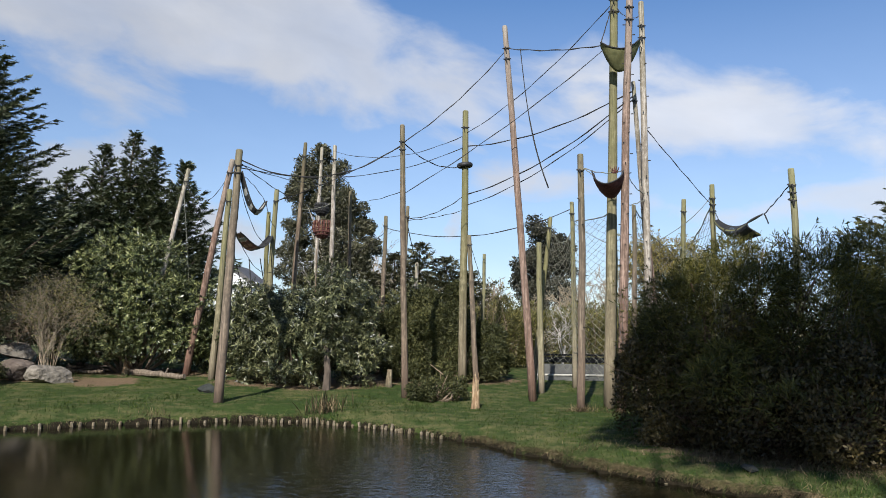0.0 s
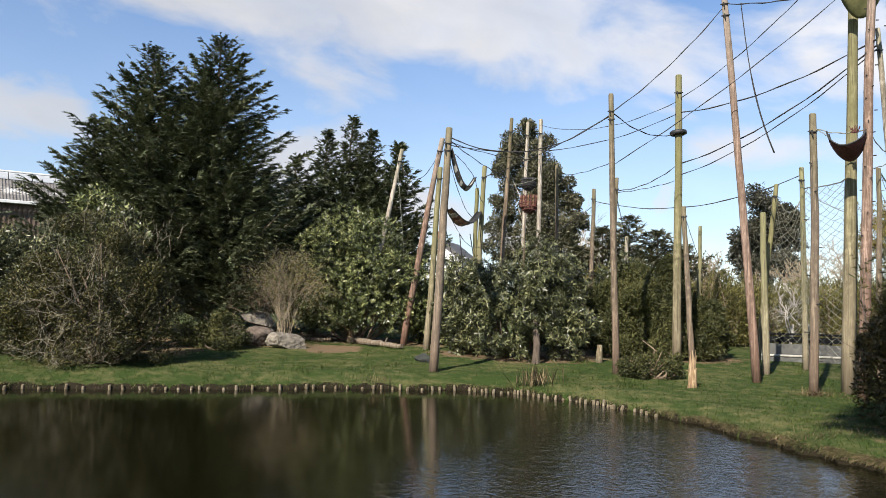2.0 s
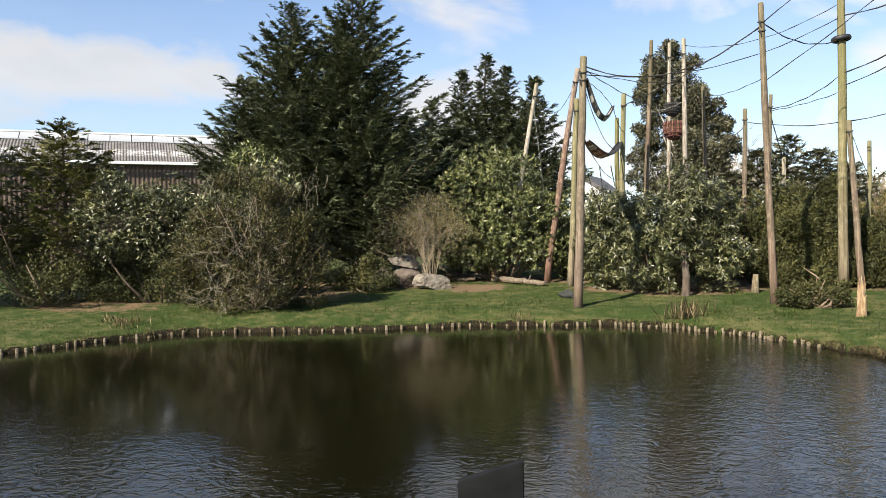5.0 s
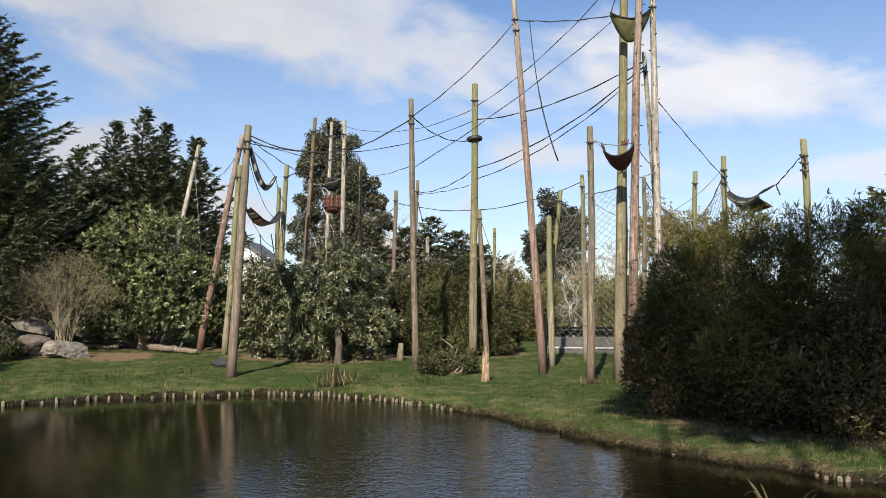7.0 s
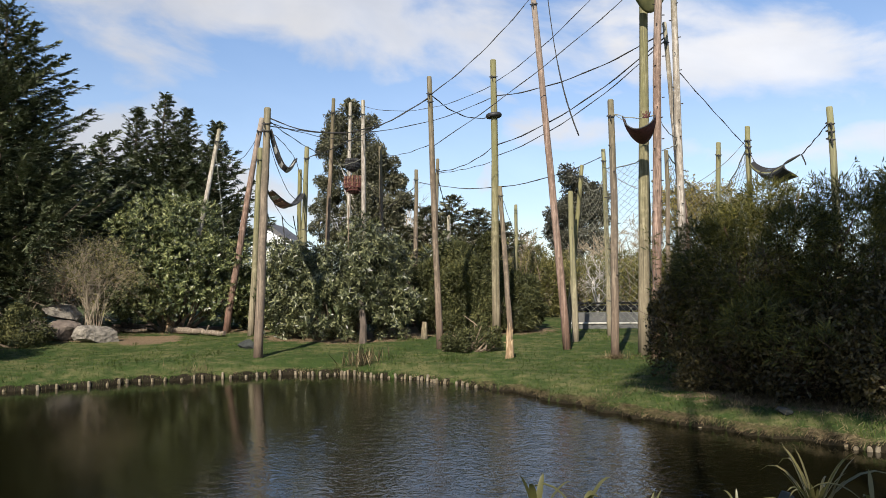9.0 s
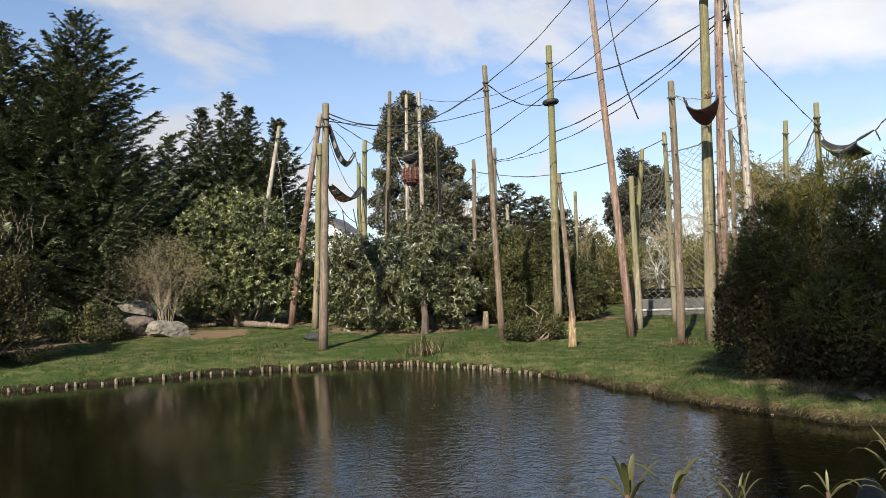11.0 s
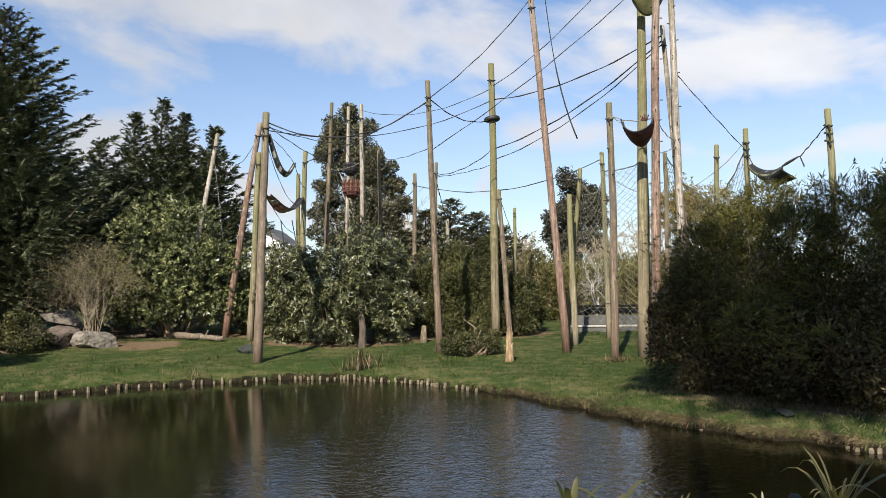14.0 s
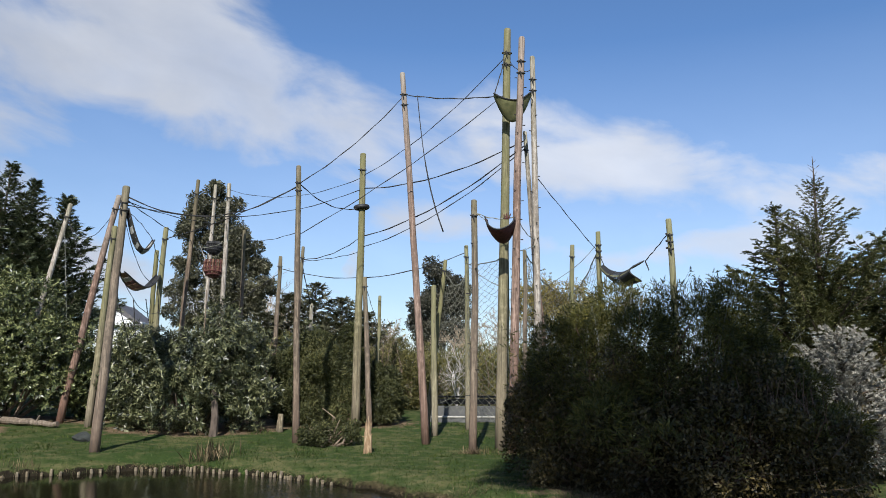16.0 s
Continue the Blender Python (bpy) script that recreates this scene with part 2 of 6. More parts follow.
def water_mat():
    n = Nodes("pond_water")
    w = n.world((1, 1, 1))
    wave = n.noise(n.world((1.0, 1.25, 1)), 4.6, 2.0, 0.5, 1.4)
    chop = n.noise(n.world((1.2, 1.5, 1)), 13.0, 2.0, 0.5, 0.8)
    calm = n.noise(w, 0.13, 3)
    x = n.axis(w, 0)
    y = n.axis(w, 1)
    open_water = n.math("MULTIPLY", n.math("MAXIMUM", n.range(x, -4.4, -1.4), n.range(y, 7.4, 5.6)), n.range(x, 3.0, 4.4, 1.0, 0.12))
    wind = n.math("MULTIPLY", n.range(calm, 0.36, 0.58, 0.6, 1.0), n.range(open_water, 0.0, 1.0, 0.07, 1.0))
    h = n.math("MULTIPLY", n.math("ADD", wave, n.math("MULTIPLY", chop, 0.3)), wind)
    n.put(n.bsdf.inputs["Base Color"], n.ramp(n.noise(w, 0.3, 4), (0.3, (0.003, 0.003, 0.0012)), (0.7, (0.006, 0.0055, 0.002))))
    n.bsdf.inputs["IOR"].default_value = 1.52
    n.bump(h, 1.0, 0.013)
    return n.done(None, n.range(open_water, 0.0, 0.8, 0.1, 0.02), spec=0.5)


M = {}
M["turf"] = ground_mat()
M["water"] = water_mat()
M["pole_green"] = wood_mat("greenish_treated_timber", (0.152, 0.131, 0.070), (0.359, 0.317, 0.198), (0.156, 0.155, 0.052), 0.45, (0.212, 0.166, 0.115))
M["pole_brown"] = wood_mat("brown_weathered_timber", (0.094, 0.065, 0.041), (0.261, 0.198, 0.136), (0.103, 0.104, 0.038), 0.85, (0.119, 0.065, 0.040))
M["pole_red"] = wood_mat("reddish_weathered_timber", (0.147, 0.085, 0.059), (0.405, 0.281, 0.221), (0.340, 0.317, 0.267), 0.85, (0.147, 0.064, 0.039))
M["pole_pale"] = wood_mat("silvered_pale_timber", (0.248, 0.212, 0.170), (0.570, 0.524, 0.460), (0.166, 0.166, 0.060), 0.95, (0.276, 0.212, 0.143))
M["broken"] = wood_mat("split_pale_wood", (0.26, 0.16, 0.08), (0.58, 0.43, 0.26))
M["stake"] = wood_mat("weathered_stake_wood", (0.13, 0.10, 0.058), (0.37, 0.31, 0.20), None, 0.6, (0.07, 0.065, 0.03))
M["bark"] = plain_mat("rough_bark", (0.05, 0.038, 0.028), (0.16, 0.12, 0.09), 9, 0.9, 0.8, stretch=(1, 1, 0.3))
M["barkpale"] = plain_mat("pale_bark", (0.34, 0.3, 0.26), (0.66, 0.62, 0.57), 9, 0.85, 0.5, stretch=(1, 1, 0.3))
M["twig"] = plain_mat("dry_twigs", (0.13, 0.09, 0.06), (0.30, 0.23, 0.16), 12, 0.85, 0.2)
M["twigred"] = plain_mat("reddish_stems", (0.07, 0.04, 0.028), (0.18, 0.105, 0.07), 12, 0.8, 0.2)
M["twigpale"] = plain_mat("pale_bare_twigs", (0.24, 0.19, 0.13), (0.46, 0.38, 0.27), 12, 0.85, 0.2)
M["twiggrey"] = plain_mat("grey_brown_twigs", (0.115, 0.10, 0.07), (0.33, 0.295, 0.215), 12, 0.85, 0.2)
M["straw"] = plain_mat("dry_grass", (0.26, 0.2, 0.10), (0.55, 0.46, 0.28), 8, 0.9, 0.1)
M["rope"] = plain_mat("dark_fibre_rope", (0.012, 0.012, 0.012), (0.05, 0.045, 0.04), 40, 0.85, 0.5)
M["ropegreen"] = plain_mat("grey_green_rope", (0.11, 0.115, 0.09), (0.28, 0.275, 0.22), 40, 0.9, 0.5)
M["canvas"] = plain_mat("green_stained_canvas", (0.09, 0.095, 0.035), (0.22, 0.21, 0.09), 5, 0.9, 0.4)
M["black"] = plain_mat("black_webbing", (0.010, 0.010, 0.010), (0.035, 0.033, 0.03), 30, 0.7, 0.4)
M["redweb"] = plain_mat("dark_red_webbing", (0.05, 0.014, 0.012), (0.15, 0.05, 0.04), 14, 0.85, 0.4)
M["rust"] = plain_mat("rusty_webbing", (0.10, 0.05, 0.03), (0.3, 0.16, 0.1), 14, 0.85, 0.4)
M["paleweb"] = plain_mat("pale_worn_webbing", (0.2, 0.2, 0.18), (0.45, 0.44, 0.4), 14, 0.85, 0.4)
M["rubber"] = plain_mat("black_rubber", (0.010, 0.010, 0.011), (0.03, 0.03, 0.032), 20, 0.6, 0.3)
M["rock"] = plain_mat("pale_sandstone", (0.07, 0.06, 0.047), (0.31, 0.275, 0.225), 7.0, 0.95, 1.0, dist=0.06)
M["rockdark"] = plain_mat("brown_stained_stone", (0.07, 0.052, 0.042), (0.20, 0.16, 0.13), 3.0, 0.92, 0.8, dist=0.06)
M["stonedark"] = plain_mat("dark_wet_stone", (0.012, 0.014, 0.012), (0.045, 0.05, 0.043), 5.0, 0.92, 0.6, dist=0.04)
M["log"] = wood_mat("bleached_driftwood", (0.11, 0.08, 0.055), (0.30, 0.24, 0.18))
def roof_mat():
    n = Nodes("weathered_cement_roof_sheet")
    o = n.coord("Object")
    f, lichen = n.noise(o, 2.5, 6, 0.6), n.noise(n.coord("Object", (1, 2.5, 1)), 1.6, 6, 0.7)
    col = n.ramp(f, (0.3, (0.075, 0.07, 0.066)), (0.7, (0.18, 0.17, 0.163)))
    y = n.axis(o, 1)
    belt = n.math("MULTIPLY", n.range(y, 1.0, 1.5), n.range(y, 2.3, 1.8))
    col = n.mix(n.math("MULTIPLY", belt, n.range(lichen, 0.46, 0.58)), col, (0.60, 0.59, 0.57))
    return n.done(col, 0.9)


M["roof"] = roof_mat()
M["skylight"] = plain_mat("white_rooflight_sheet", (0.32, 0.34, 0.36), (0.44, 0.46, 0.48), 1.5, 0.5, 0.1)
M["cladding"] = plain_mat("brown_metal_cladding", (0.052, 0.033, 0.022), (0.095, 0.06, 0.04), 1.5, 0.6, 0.1)
M["white"] = plain_mat("white_painted_render", (0.68, 0.69, 0.7), (0.82, 0.83, 0.83), 2.0, 0.8, 0.15)
M["slate"] = plain_mat("grey_slate", (0.06, 0.058, 0.06), (0.14, 0.13, 0.13), 4.0, 0.7, 0.3)
M["glass"] = Nodes("window_glass").done((0.02, 0.025, 0.03), 0.05)
M["teal"] = plain_mat("pale_teal_sheet", (0.22, 0.40, 0.36), (0.36, 0.55, 0.5), 2.0, 0.6, 0.1)
M["greywall"] = plain_mat("grey_concrete", (0.075, 0.075, 0.07), (0.14, 0.138, 0.13), 3.0, 0.85, 0.3)
M["paleconc"] = plain_mat("pale_concrete_coping", (0.34, 0.32, 0.27), (0.55, 0.52, 0.46), 5.0, 0.85, 0.3)
M["blackpaint"] = plain_mat("black_paint", (0.004, 0.0045, 0.005), (0.010, 0.011, 0.012), 10, 0.75, 0.15)
M["blackpaint"].node_tree.nodes["Principled BSDF"].inputs["Specular IOR Level"].default_value = 0.15
L = {}
L["cypress"] = leaf_mat("cypress_sprays", ((0.030, 0.050, 0.027), (0.090, 0.126, 0.070), (0.22, 0.255, 0.155)), 0.55, 0.06, 0.3, 0.6)
L["euca"] = leaf_mat("grey_green_leaves", ((0.038, 0.044, 0.026), (0.090, 0.100, 0.058), (0.18, 0.19, 0.12)), 0.55, 0.15)
L["eucadark"] = leaf_mat("dark_grey_green_leaves", ((0.020, 0.025, 0.018), (0.052, 0.060, 0.042), (0.115, 0.12, 0.088)), 0.55, 0.1)
L["laurel"] = leaf_mat("glossy_laurel_leaves", ((0.025, 0.041, 0.013), (0.093, 0.130, 0.046), (0.28, 0.325, 0.145)), 0.38, 0.1, 0.45, 0.8)
L["laureldark"] = leaf_mat("glossy_grey_green_leaves", ((0.020, 0.030, 0.014), (0.072, 0.093, 0.042), (0.235, 0.265, 0.143)), 0.38, 0.08, 0.42, 0.8)
L["yew"] = leaf_mat("dark_yew_needles", ((0.028, 0.038, 0.014), (0.068, 0.084, 0.031), (0.14, 0.15, 0.06)), 0.6, 0.1, 0.25, 0.55)
L["hedge"] = leaf_mat("olive_spring_leaves", ((0.072, 0.080, 0.022), (0.15, 0.158, 0.044), (0.26, 0.25, 0.085)), 0.6, 0.3)
L["willow"] = leaf_mat("yellow_catkins", ((0.24, 0.23, 0.08), (0.42, 0.38, 0.13)), 0.7, 0.3)
L["bamboo"] = leaf_mat("bamboo_leaves", ((0.032, 0.038, 0.008), (0.080, 0.090, 0.018), (0.19, 0.185, 0.045)), 0.5, 0.2, 0.3, 0.6)
L["privet"] = leaf_mat("small_dark_leaves", ((0.036, 0.031, 0.012), (0.074, 0.062, 0.023), (0.16, 0.135, 0.054)), 0.5, 0.1, 0.3, 0.65)
L["spruce"] = leaf_mat("spruce_needles", ((0.034, 0.047, 0.019), (0.095, 0.113, 0.042), (0.19, 0.195, 0.078)), 0.6, 0.12, 0.25, 0.5)
L["blue"] = leaf_mat("silver_blue_needles", ((0.20, 0.225, 0.21), (0.38, 0.41, 0.385), (0.56, 0.59, 0.56)), 0.6, 0.1, 0.3, 0.4)
L["brown"] = leaf_mat("sparse_olive_leaves", ((0.014, 0.016, 0.006), (0.046, 0.050, 0.016), (0.115, 0.115, 0.038)), 0.55, 0.15, 0.35)
L["grass"] = leaf_mat("grass_blades", ((0.034, 0.068, 0.011), (0.062, 0.116, 0.019), (0.105, 0.145, 0.038)), 0.6, 0.3, 0.3)
L["straw"] = leaf_mat("dead_grass_blades", ((0.075, 0.064, 0.036), (0.18, 0.155, 0.095), (0.36, 0.31, 0.20)), 0.8, 0.2, 0.2)
L["lily"] = leaf_mat("yellow_green_strap_leaves", ((0.055, 0.068, 0.024), (0.12, 0.13, 0.048), (0.25, 0.20, 0.10)), 0.4, 0.25)

# ---- geometry helpers ----
rng = np.random.default_rng(7)


def mesh_of(name, verts, faces, mat, smooth=False):
    me = bpy.data.meshes.new(name)
    me.from_pydata([tuple(v) for v in verts], [], [tuple(f) for f in faces])
    me.materials.append(mat)
    if smooth:
        me.polygons.foreach_set("use_smooth", np.ones(len(me.polygons), bool))
    me.update()
    return me


def tri_mesh(name, verts, tris, mat):
    """A mesh of triangles straight from arrays."""
    me = bpy.data.meshes.new(name)
    verts, tris = np.asarray(verts, np.float32), np.asarray(tris, np.int32)
    me.vertices.add(len(verts))
    me.vertices.foreach_set("co", verts.ravel())
    me.loops.add(tris.size)
    me.loops.foreach_set("vertex_index", tris.ravel())
    me.polygons.add(len(tris))
    me.polygons.foreach_set("loop_start", np.arange(0, tris.size, 3, dtype=np.int32))
    me.update(calc_edges=True)
    me.materials.append(mat)
    return me


def part(name, data, parent=None, label=""):
    """One mesh object, under a thing or on its own."""
    ob = new(name, data)
    if parent is not None:
        ob.parent = parent
    if label:
        ob["label"] = label
    return ob


def thing(name, at, label, category, group="", kind=""):
    """An empty at a thing's base, to parent its parts."""
    ob = new(name)
    ob.empty_display_size = 0.2
    ob.location = at
    return tagged(ob, label, category, group, kind)


def bm_mesh(name, bm, mat, smooth=False):
    me = bpy.data.meshes.new(name)
    bm.to_mesh(me)
    bm.free()
    me.materials.append(mat)
    if smooth:
        me.polygons.foreach_set("use_smooth", np.ones(len(me.polygons), bool))
    return me


def box(name, size, mat, bevel=0.01, segments=1):
    bm = bmesh.new()
    bmesh.ops.create_cube(bm, size=1)
    bmesh.ops.scale(bm, vec=size, verts=bm.verts)
    if bevel:
        bmesh.ops.bevel(bm, geom=bm.edges[:], offset=bevel, segments=segments, affect="EDGES")
    return bm_mesh(name, bm, mat)


class Tubes:
    """Many thin tubes gathered into one mesh."""

    def __init__(self):
        self.v, self.f, self.n = [], [], 0

    def add(self, pts, radii, sides=4, cap=True):
        pts = np.asarray(pts, float)
        k = len(pts)
        radii = np.broadcast_to(np.asarray(radii, float), (k,))
        tan = np.gradient(pts, axis=0)
        tan /= np.linalg.norm(tan, axis=1, keepdims=True) + 1e-9
        ref = np.array([0.0, 0, 1]) if abs(tan[:, 2]).mean() < 0.85 else np.array([1.0, 0, 0])
        u = np.cross(tan, ref)
        u /= np.linalg.norm(u, axis=1, keepdims=True) + 1e-9
        w = np.cross(u, tan)
        a = np.arange(sides) * 2 * np.pi / sides
        ring = pts[:, None] + radii[:, None, None] * (u[:, None] * np.cos(a)[None, :, None] + w[:, None] * np.sin(a)[None, :, None])
        self.v.append(ring.reshape(-1, 3))
        i = self.n + (np.arange(k - 1) * sides)[:, None] + np.arange(sides)[None]
        j = self.n + (np.arange(k - 1) * sides)[:, None] + ((np.arange(sides) + 1) % sides)[None]
        self.f += [tuple(q) for q in np.stack([i, i + sides, j + sides, j], -1).reshape(-1, 4)]
        if cap:
            self.f.append(tuple(self.n + np.arange(sides)))
            self.f.append(tuple(self.n + (k - 1) * sides + np.arange(sides)[::-1]))
        self.n += k * sides

    def mesh(self, name, mat, smooth=False):
        return mesh_of(name, np.concatenate(self.v), self.f, mat, smooth)


def unit(a):
    return a / (np.linalg.norm(a, axis=-1, keepdims=True) + 1e-9)


def lumps(p, f, seed=0.0):
    """Cheap smooth noise in about -1 to 1 for an array of points."""
    x, y, z = (p * f).T
    s = seed * 1.7
    return (np.sin(x * 1.3 + 2.1 * np.sin(y * 0.9 + s) + s) + np.sin(y * 1.7 + 1.6 * np.sin(z * 1.1 + s) - s) + np.sin(z * 1.5 + 1.8 * np.sin(x * 1.2 - s))) / 3


def leaves(name, mat, c, along, length, width, flat=None, curl=0.18):
    """Small pointed leaves of two triangles each, from centres and directions."""
    n = len(c)
    along = unit(along)
    flat = rng.normal(size=(n, 3)) if flat is None else flat
    side = unit(np.cross(along, flat))
    up = np.cross(side, along)
    length, width = np.broadcast_to(length, (n,))[:, None], np.broadcast_to(width, (n,))[:, None]
    v = np.stack([c - along * length * 0.5, c + side * width * 0.5 - up * width * curl, c + along * length * 0.5 - up * length * 0.1, c - side * width * 0.5 - up * width * curl], 1)
    k = np.arange(n)[:, None] * 4
    t = np.concatenate([k + [0, 1, 2], k + [0, 2, 3]], 1).reshape(-1, 3)
    return tri_mesh(name, v.reshape(-1, 3), t, mat)


def needles(name, mat, c, along, length, width, flat):
    """Small pointed leaflets of one triangle each, from their feet and directions."""
    n = len(c)
    along = unit(along)
    side = unit(np.cross(along, flat))
    length, width = np.broadcast_to(length, (n,))[:, None], np.broadcast_to(width, (n,))[:, None]
    v = np.stack([c - side * width * 0.5, c + side * width * 0.5, c + along * length], 1)
    return tri_mesh(name, v.reshape(-1, 3), np.arange(3 * n).reshape(-1, 3), mat)


def sm(a, b, v):
    q = np.clip((v - a) / (b - a), 0, 1)
    return q * q * (3 - 2 * q)


# ---- ground and pond ----
WATER = -0.28
SHORE = ((-16.3, 8.0), (-15.9, 11.0), (-15.2, 13.5), (-14.05, 14.9), (-11.3, 16.2), (-8.6, 17.9), (-5.5, 19.25), (-4.2, 19.45), (-2.8, 19.2),
         (-0.9, 18.0), (0.66, 16.5), (1.8, 14.9), (2.5, 13.85), (3.1, 13.15), (3.95, 12.25), (5.05, 11.35), (6.3, 10.6), (8.6, 9.9), (11.5, 8.6),
         (13.0, 6.2), (11.5, 4.1), (6.0, 3.3), (0.0, 3.2), (-7.0, 3.3), (-13.5, 4.2))


def smooth_loop(pts, per=12):
    """A closed Catmull-Rom curve through control points."""
    p = np.array(pts)
    a, b, c, d = np.roll(p, 1, 0), p, np.roll(p, -1, 0), np.roll(p, -2, 0)
    t = np.linspace(0, 1, per, endpoint=False)[None, :, None]
    q = 0.5 * (2 * b[:, None] + (c - a)[:, None] * t + (2 * a - 5 * b + 4 * c - d)[:, None] * t**2 + (3 * b - a - 3 * c + d)[:, None] * t**3)
    return q.reshape(-1, 2)


LOOP = smooth_loop(SHORE)
arc = np.arange(len(LOOP))
LOOP = LOOP + 0.07 * np.stack([np.sin(arc * 1.31) + np.sin(arc * 0.57), np.cos(arc * 1.13) + np.sin(arc * 0.43)], 1)


def shore_distance(x, y):
    """Metres to the shore; negative in the pond."""
    p = np.stack([x, y], -1).reshape(-1, 2)
    a, b = LOOP, np.roll(LOOP, -1, 0)
    best, inside = np.full(len(p), 1e9), np.zeros(len(p), bool)
    for (ax, ay), (bx, by) in zip(a, b):
        ex, ey = bx - ax, by - ay
        t = np.clip(((p[:, 0] - ax) * ex + (p[:, 1] - ay) * ey) / (ex * ex + ey * ey + 1e-12), 0, 1)
        best = np.minimum(best, (p[:, 0] - ax - t * ex) ** 2 + (p[:, 1] - ay - t * ey) ** 2)
        cross = ((ay > p[:, 1]) != (by > p[:, 1])) & (p[:, 0] < ex * (p[:, 1] - ay) / (ey + 1e-12) + ax)
        inside ^= cross
    return np.where(inside, -1, 1) * np.sqrt(best).reshape(np.shape(x)) if np.ndim(x) < 2 else (np.where(inside, -1, 1) * np.sqrt(best)).reshape(np.shape(x))


def land(x, y):
    """Height of the turf, away from the bank."""
    x, y = np.asarray(x, float), np.asarray(y, float)
    z = 0.5 * sm(17, 36, np.hypot(x, y)) * sm(2.0, 9.0, y)
    return z + 0.55 * sm(6.0, 2.6, y) * sm(-0.5, 1.5, 6 - y)


def turf(x, y):
    x, y = np.asarray(x, float), np.asarray(y, float)
    d = shore_distance(x, y)
    p = np.stack([x, y, 0 * x], -1).reshape(-1, 3)
    bumps = (0.03 * lumps(p, 1.6) + 0.018 * lumps(p, 5.0, 3)).reshape(x.shape)
    lip = 0.13 + 0.04 * sm(2.5, -1.5, x)
    return np.where(d > 0, land(x, y) - lip * sm(1.1, 0, d) + bumps * sm(0, 0.4, d), -lip - 1.1 * sm(0.02, -0.3, d))


EARTH = ((-10.75, 24.5, 1.1, 1.4, 0.95), (-13.0, 24.6, 2.5, 1.4, 0.7), (-11.0, 27.6, 4.0, 1.8, 0.8), (-4.6, 25.6, 3.2, 2.0, 0.9), (-2.6, 27.0, 1.6, 2.5, 0.85),
         (0.4, 27.6, 3.0, 2.0, 0.8), (7.0, 14.6, 3.6, 2.6, 0.9), (-17.0, 21.5, 3.5, 4.0, 0.75), (-20.0, 16.0, 3.0, 2.0, 0.6))


def bare_earth(x, y):
    """How far the turf is worn to earth: under the shrubs, by the rocks."""
    soil = np.zeros(np.shape(x))
    for cx, cy, rx, ry, s in EARTH:
        soil = np.maximum(soil, s * sm(1.25, 0.55, np.hypot((x - cx) / rx, (y - cy) / ry)))
    return soil


def build_ground():
    xs = np.concatenate([-np.geomspace(1600, 27, 22), np.arange(-26, 17, 0.16), np.geomspace(18, 1600, 22)])
    ys = np.concatenate([-np.geomspace(1600, 6, 22), np.arange(-5, 8.4, 0.4), np.arange(8.5, 31, 0.16), np.geomspace(31.5, 1800, 26)])
    gx, gy = np.meshgrid(xs, ys)
    near = (gx > -27) & (gx < 18) & (gy > -2) & (gy < 32)
    z = land(gx, gy)
    z[near] = turf(gx[near], gy[near])
    nx, ny = len(xs), len(ys)
    i = (np.arange(ny - 1)[:, None] * nx + np.arange(nx - 1)[None]).ravel()
    tris = np.concatenate([np.stack([i, i + 1, i + nx + 1], 1), np.stack([i, i + nx + 1, i + nx], 1)])
    me = tri_mesh("ground", np.stack([gx, gy, z], -1).reshape(-1, 3), tris, M["turf"])
    me.polygons.foreach_set("use_smooth", np.ones(len(me.polygons), bool))
    soil = bare_earth(gx, gy)
    d = np.full(gx.shape, 9.0)
    d[near] = shore_distance(gx[near], gy[near])
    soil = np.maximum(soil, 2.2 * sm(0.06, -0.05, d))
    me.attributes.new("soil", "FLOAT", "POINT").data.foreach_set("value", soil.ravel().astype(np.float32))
    tagged(part("ground", me), "short green turf with trodden brown earth patches", "ground", kind="structure")
    # the pond's surface
    bm = bmesh.new()
    big = LOOP + 0.5 * unit(LOOP - LOOP.mean(0))
    bm.faces.new([bm.verts.new((x, y, WATER)) for x, y in big])
    bmesh.ops.triangulate(bm, faces=bm.faces[:])
    tagged(part("water", bm_mesh("water", bm, M["water"])), "dark brown-green pond water ruffled by wind", "pond", kind="structure")


build_ground()


# ---- vegetation builders ----
def ground_z(x, y):
    return float(turf(np.array([x]), np.array([y]))[0])


def limbs(tubes, base, top, spread, count, r0, seed):
    """A few leaning, forking stems from a base towards a crown."""
    r = np.random.default_rng(seed)
    for _ in range(count):
        end = np.array(top) + r.normal(size=3) * spread
        q = np.linspace(0, 1, 7)[:, None]
        bend = r.normal(size=3) * 0.25 * np.array([1, 1, 0.2])
        pts = np.array(base) + (end - base) * q + bend * np.sin(q * np.pi)
        tubes.add(pts, r0 * (1 - 0.8 * q[:, 0]), 5)


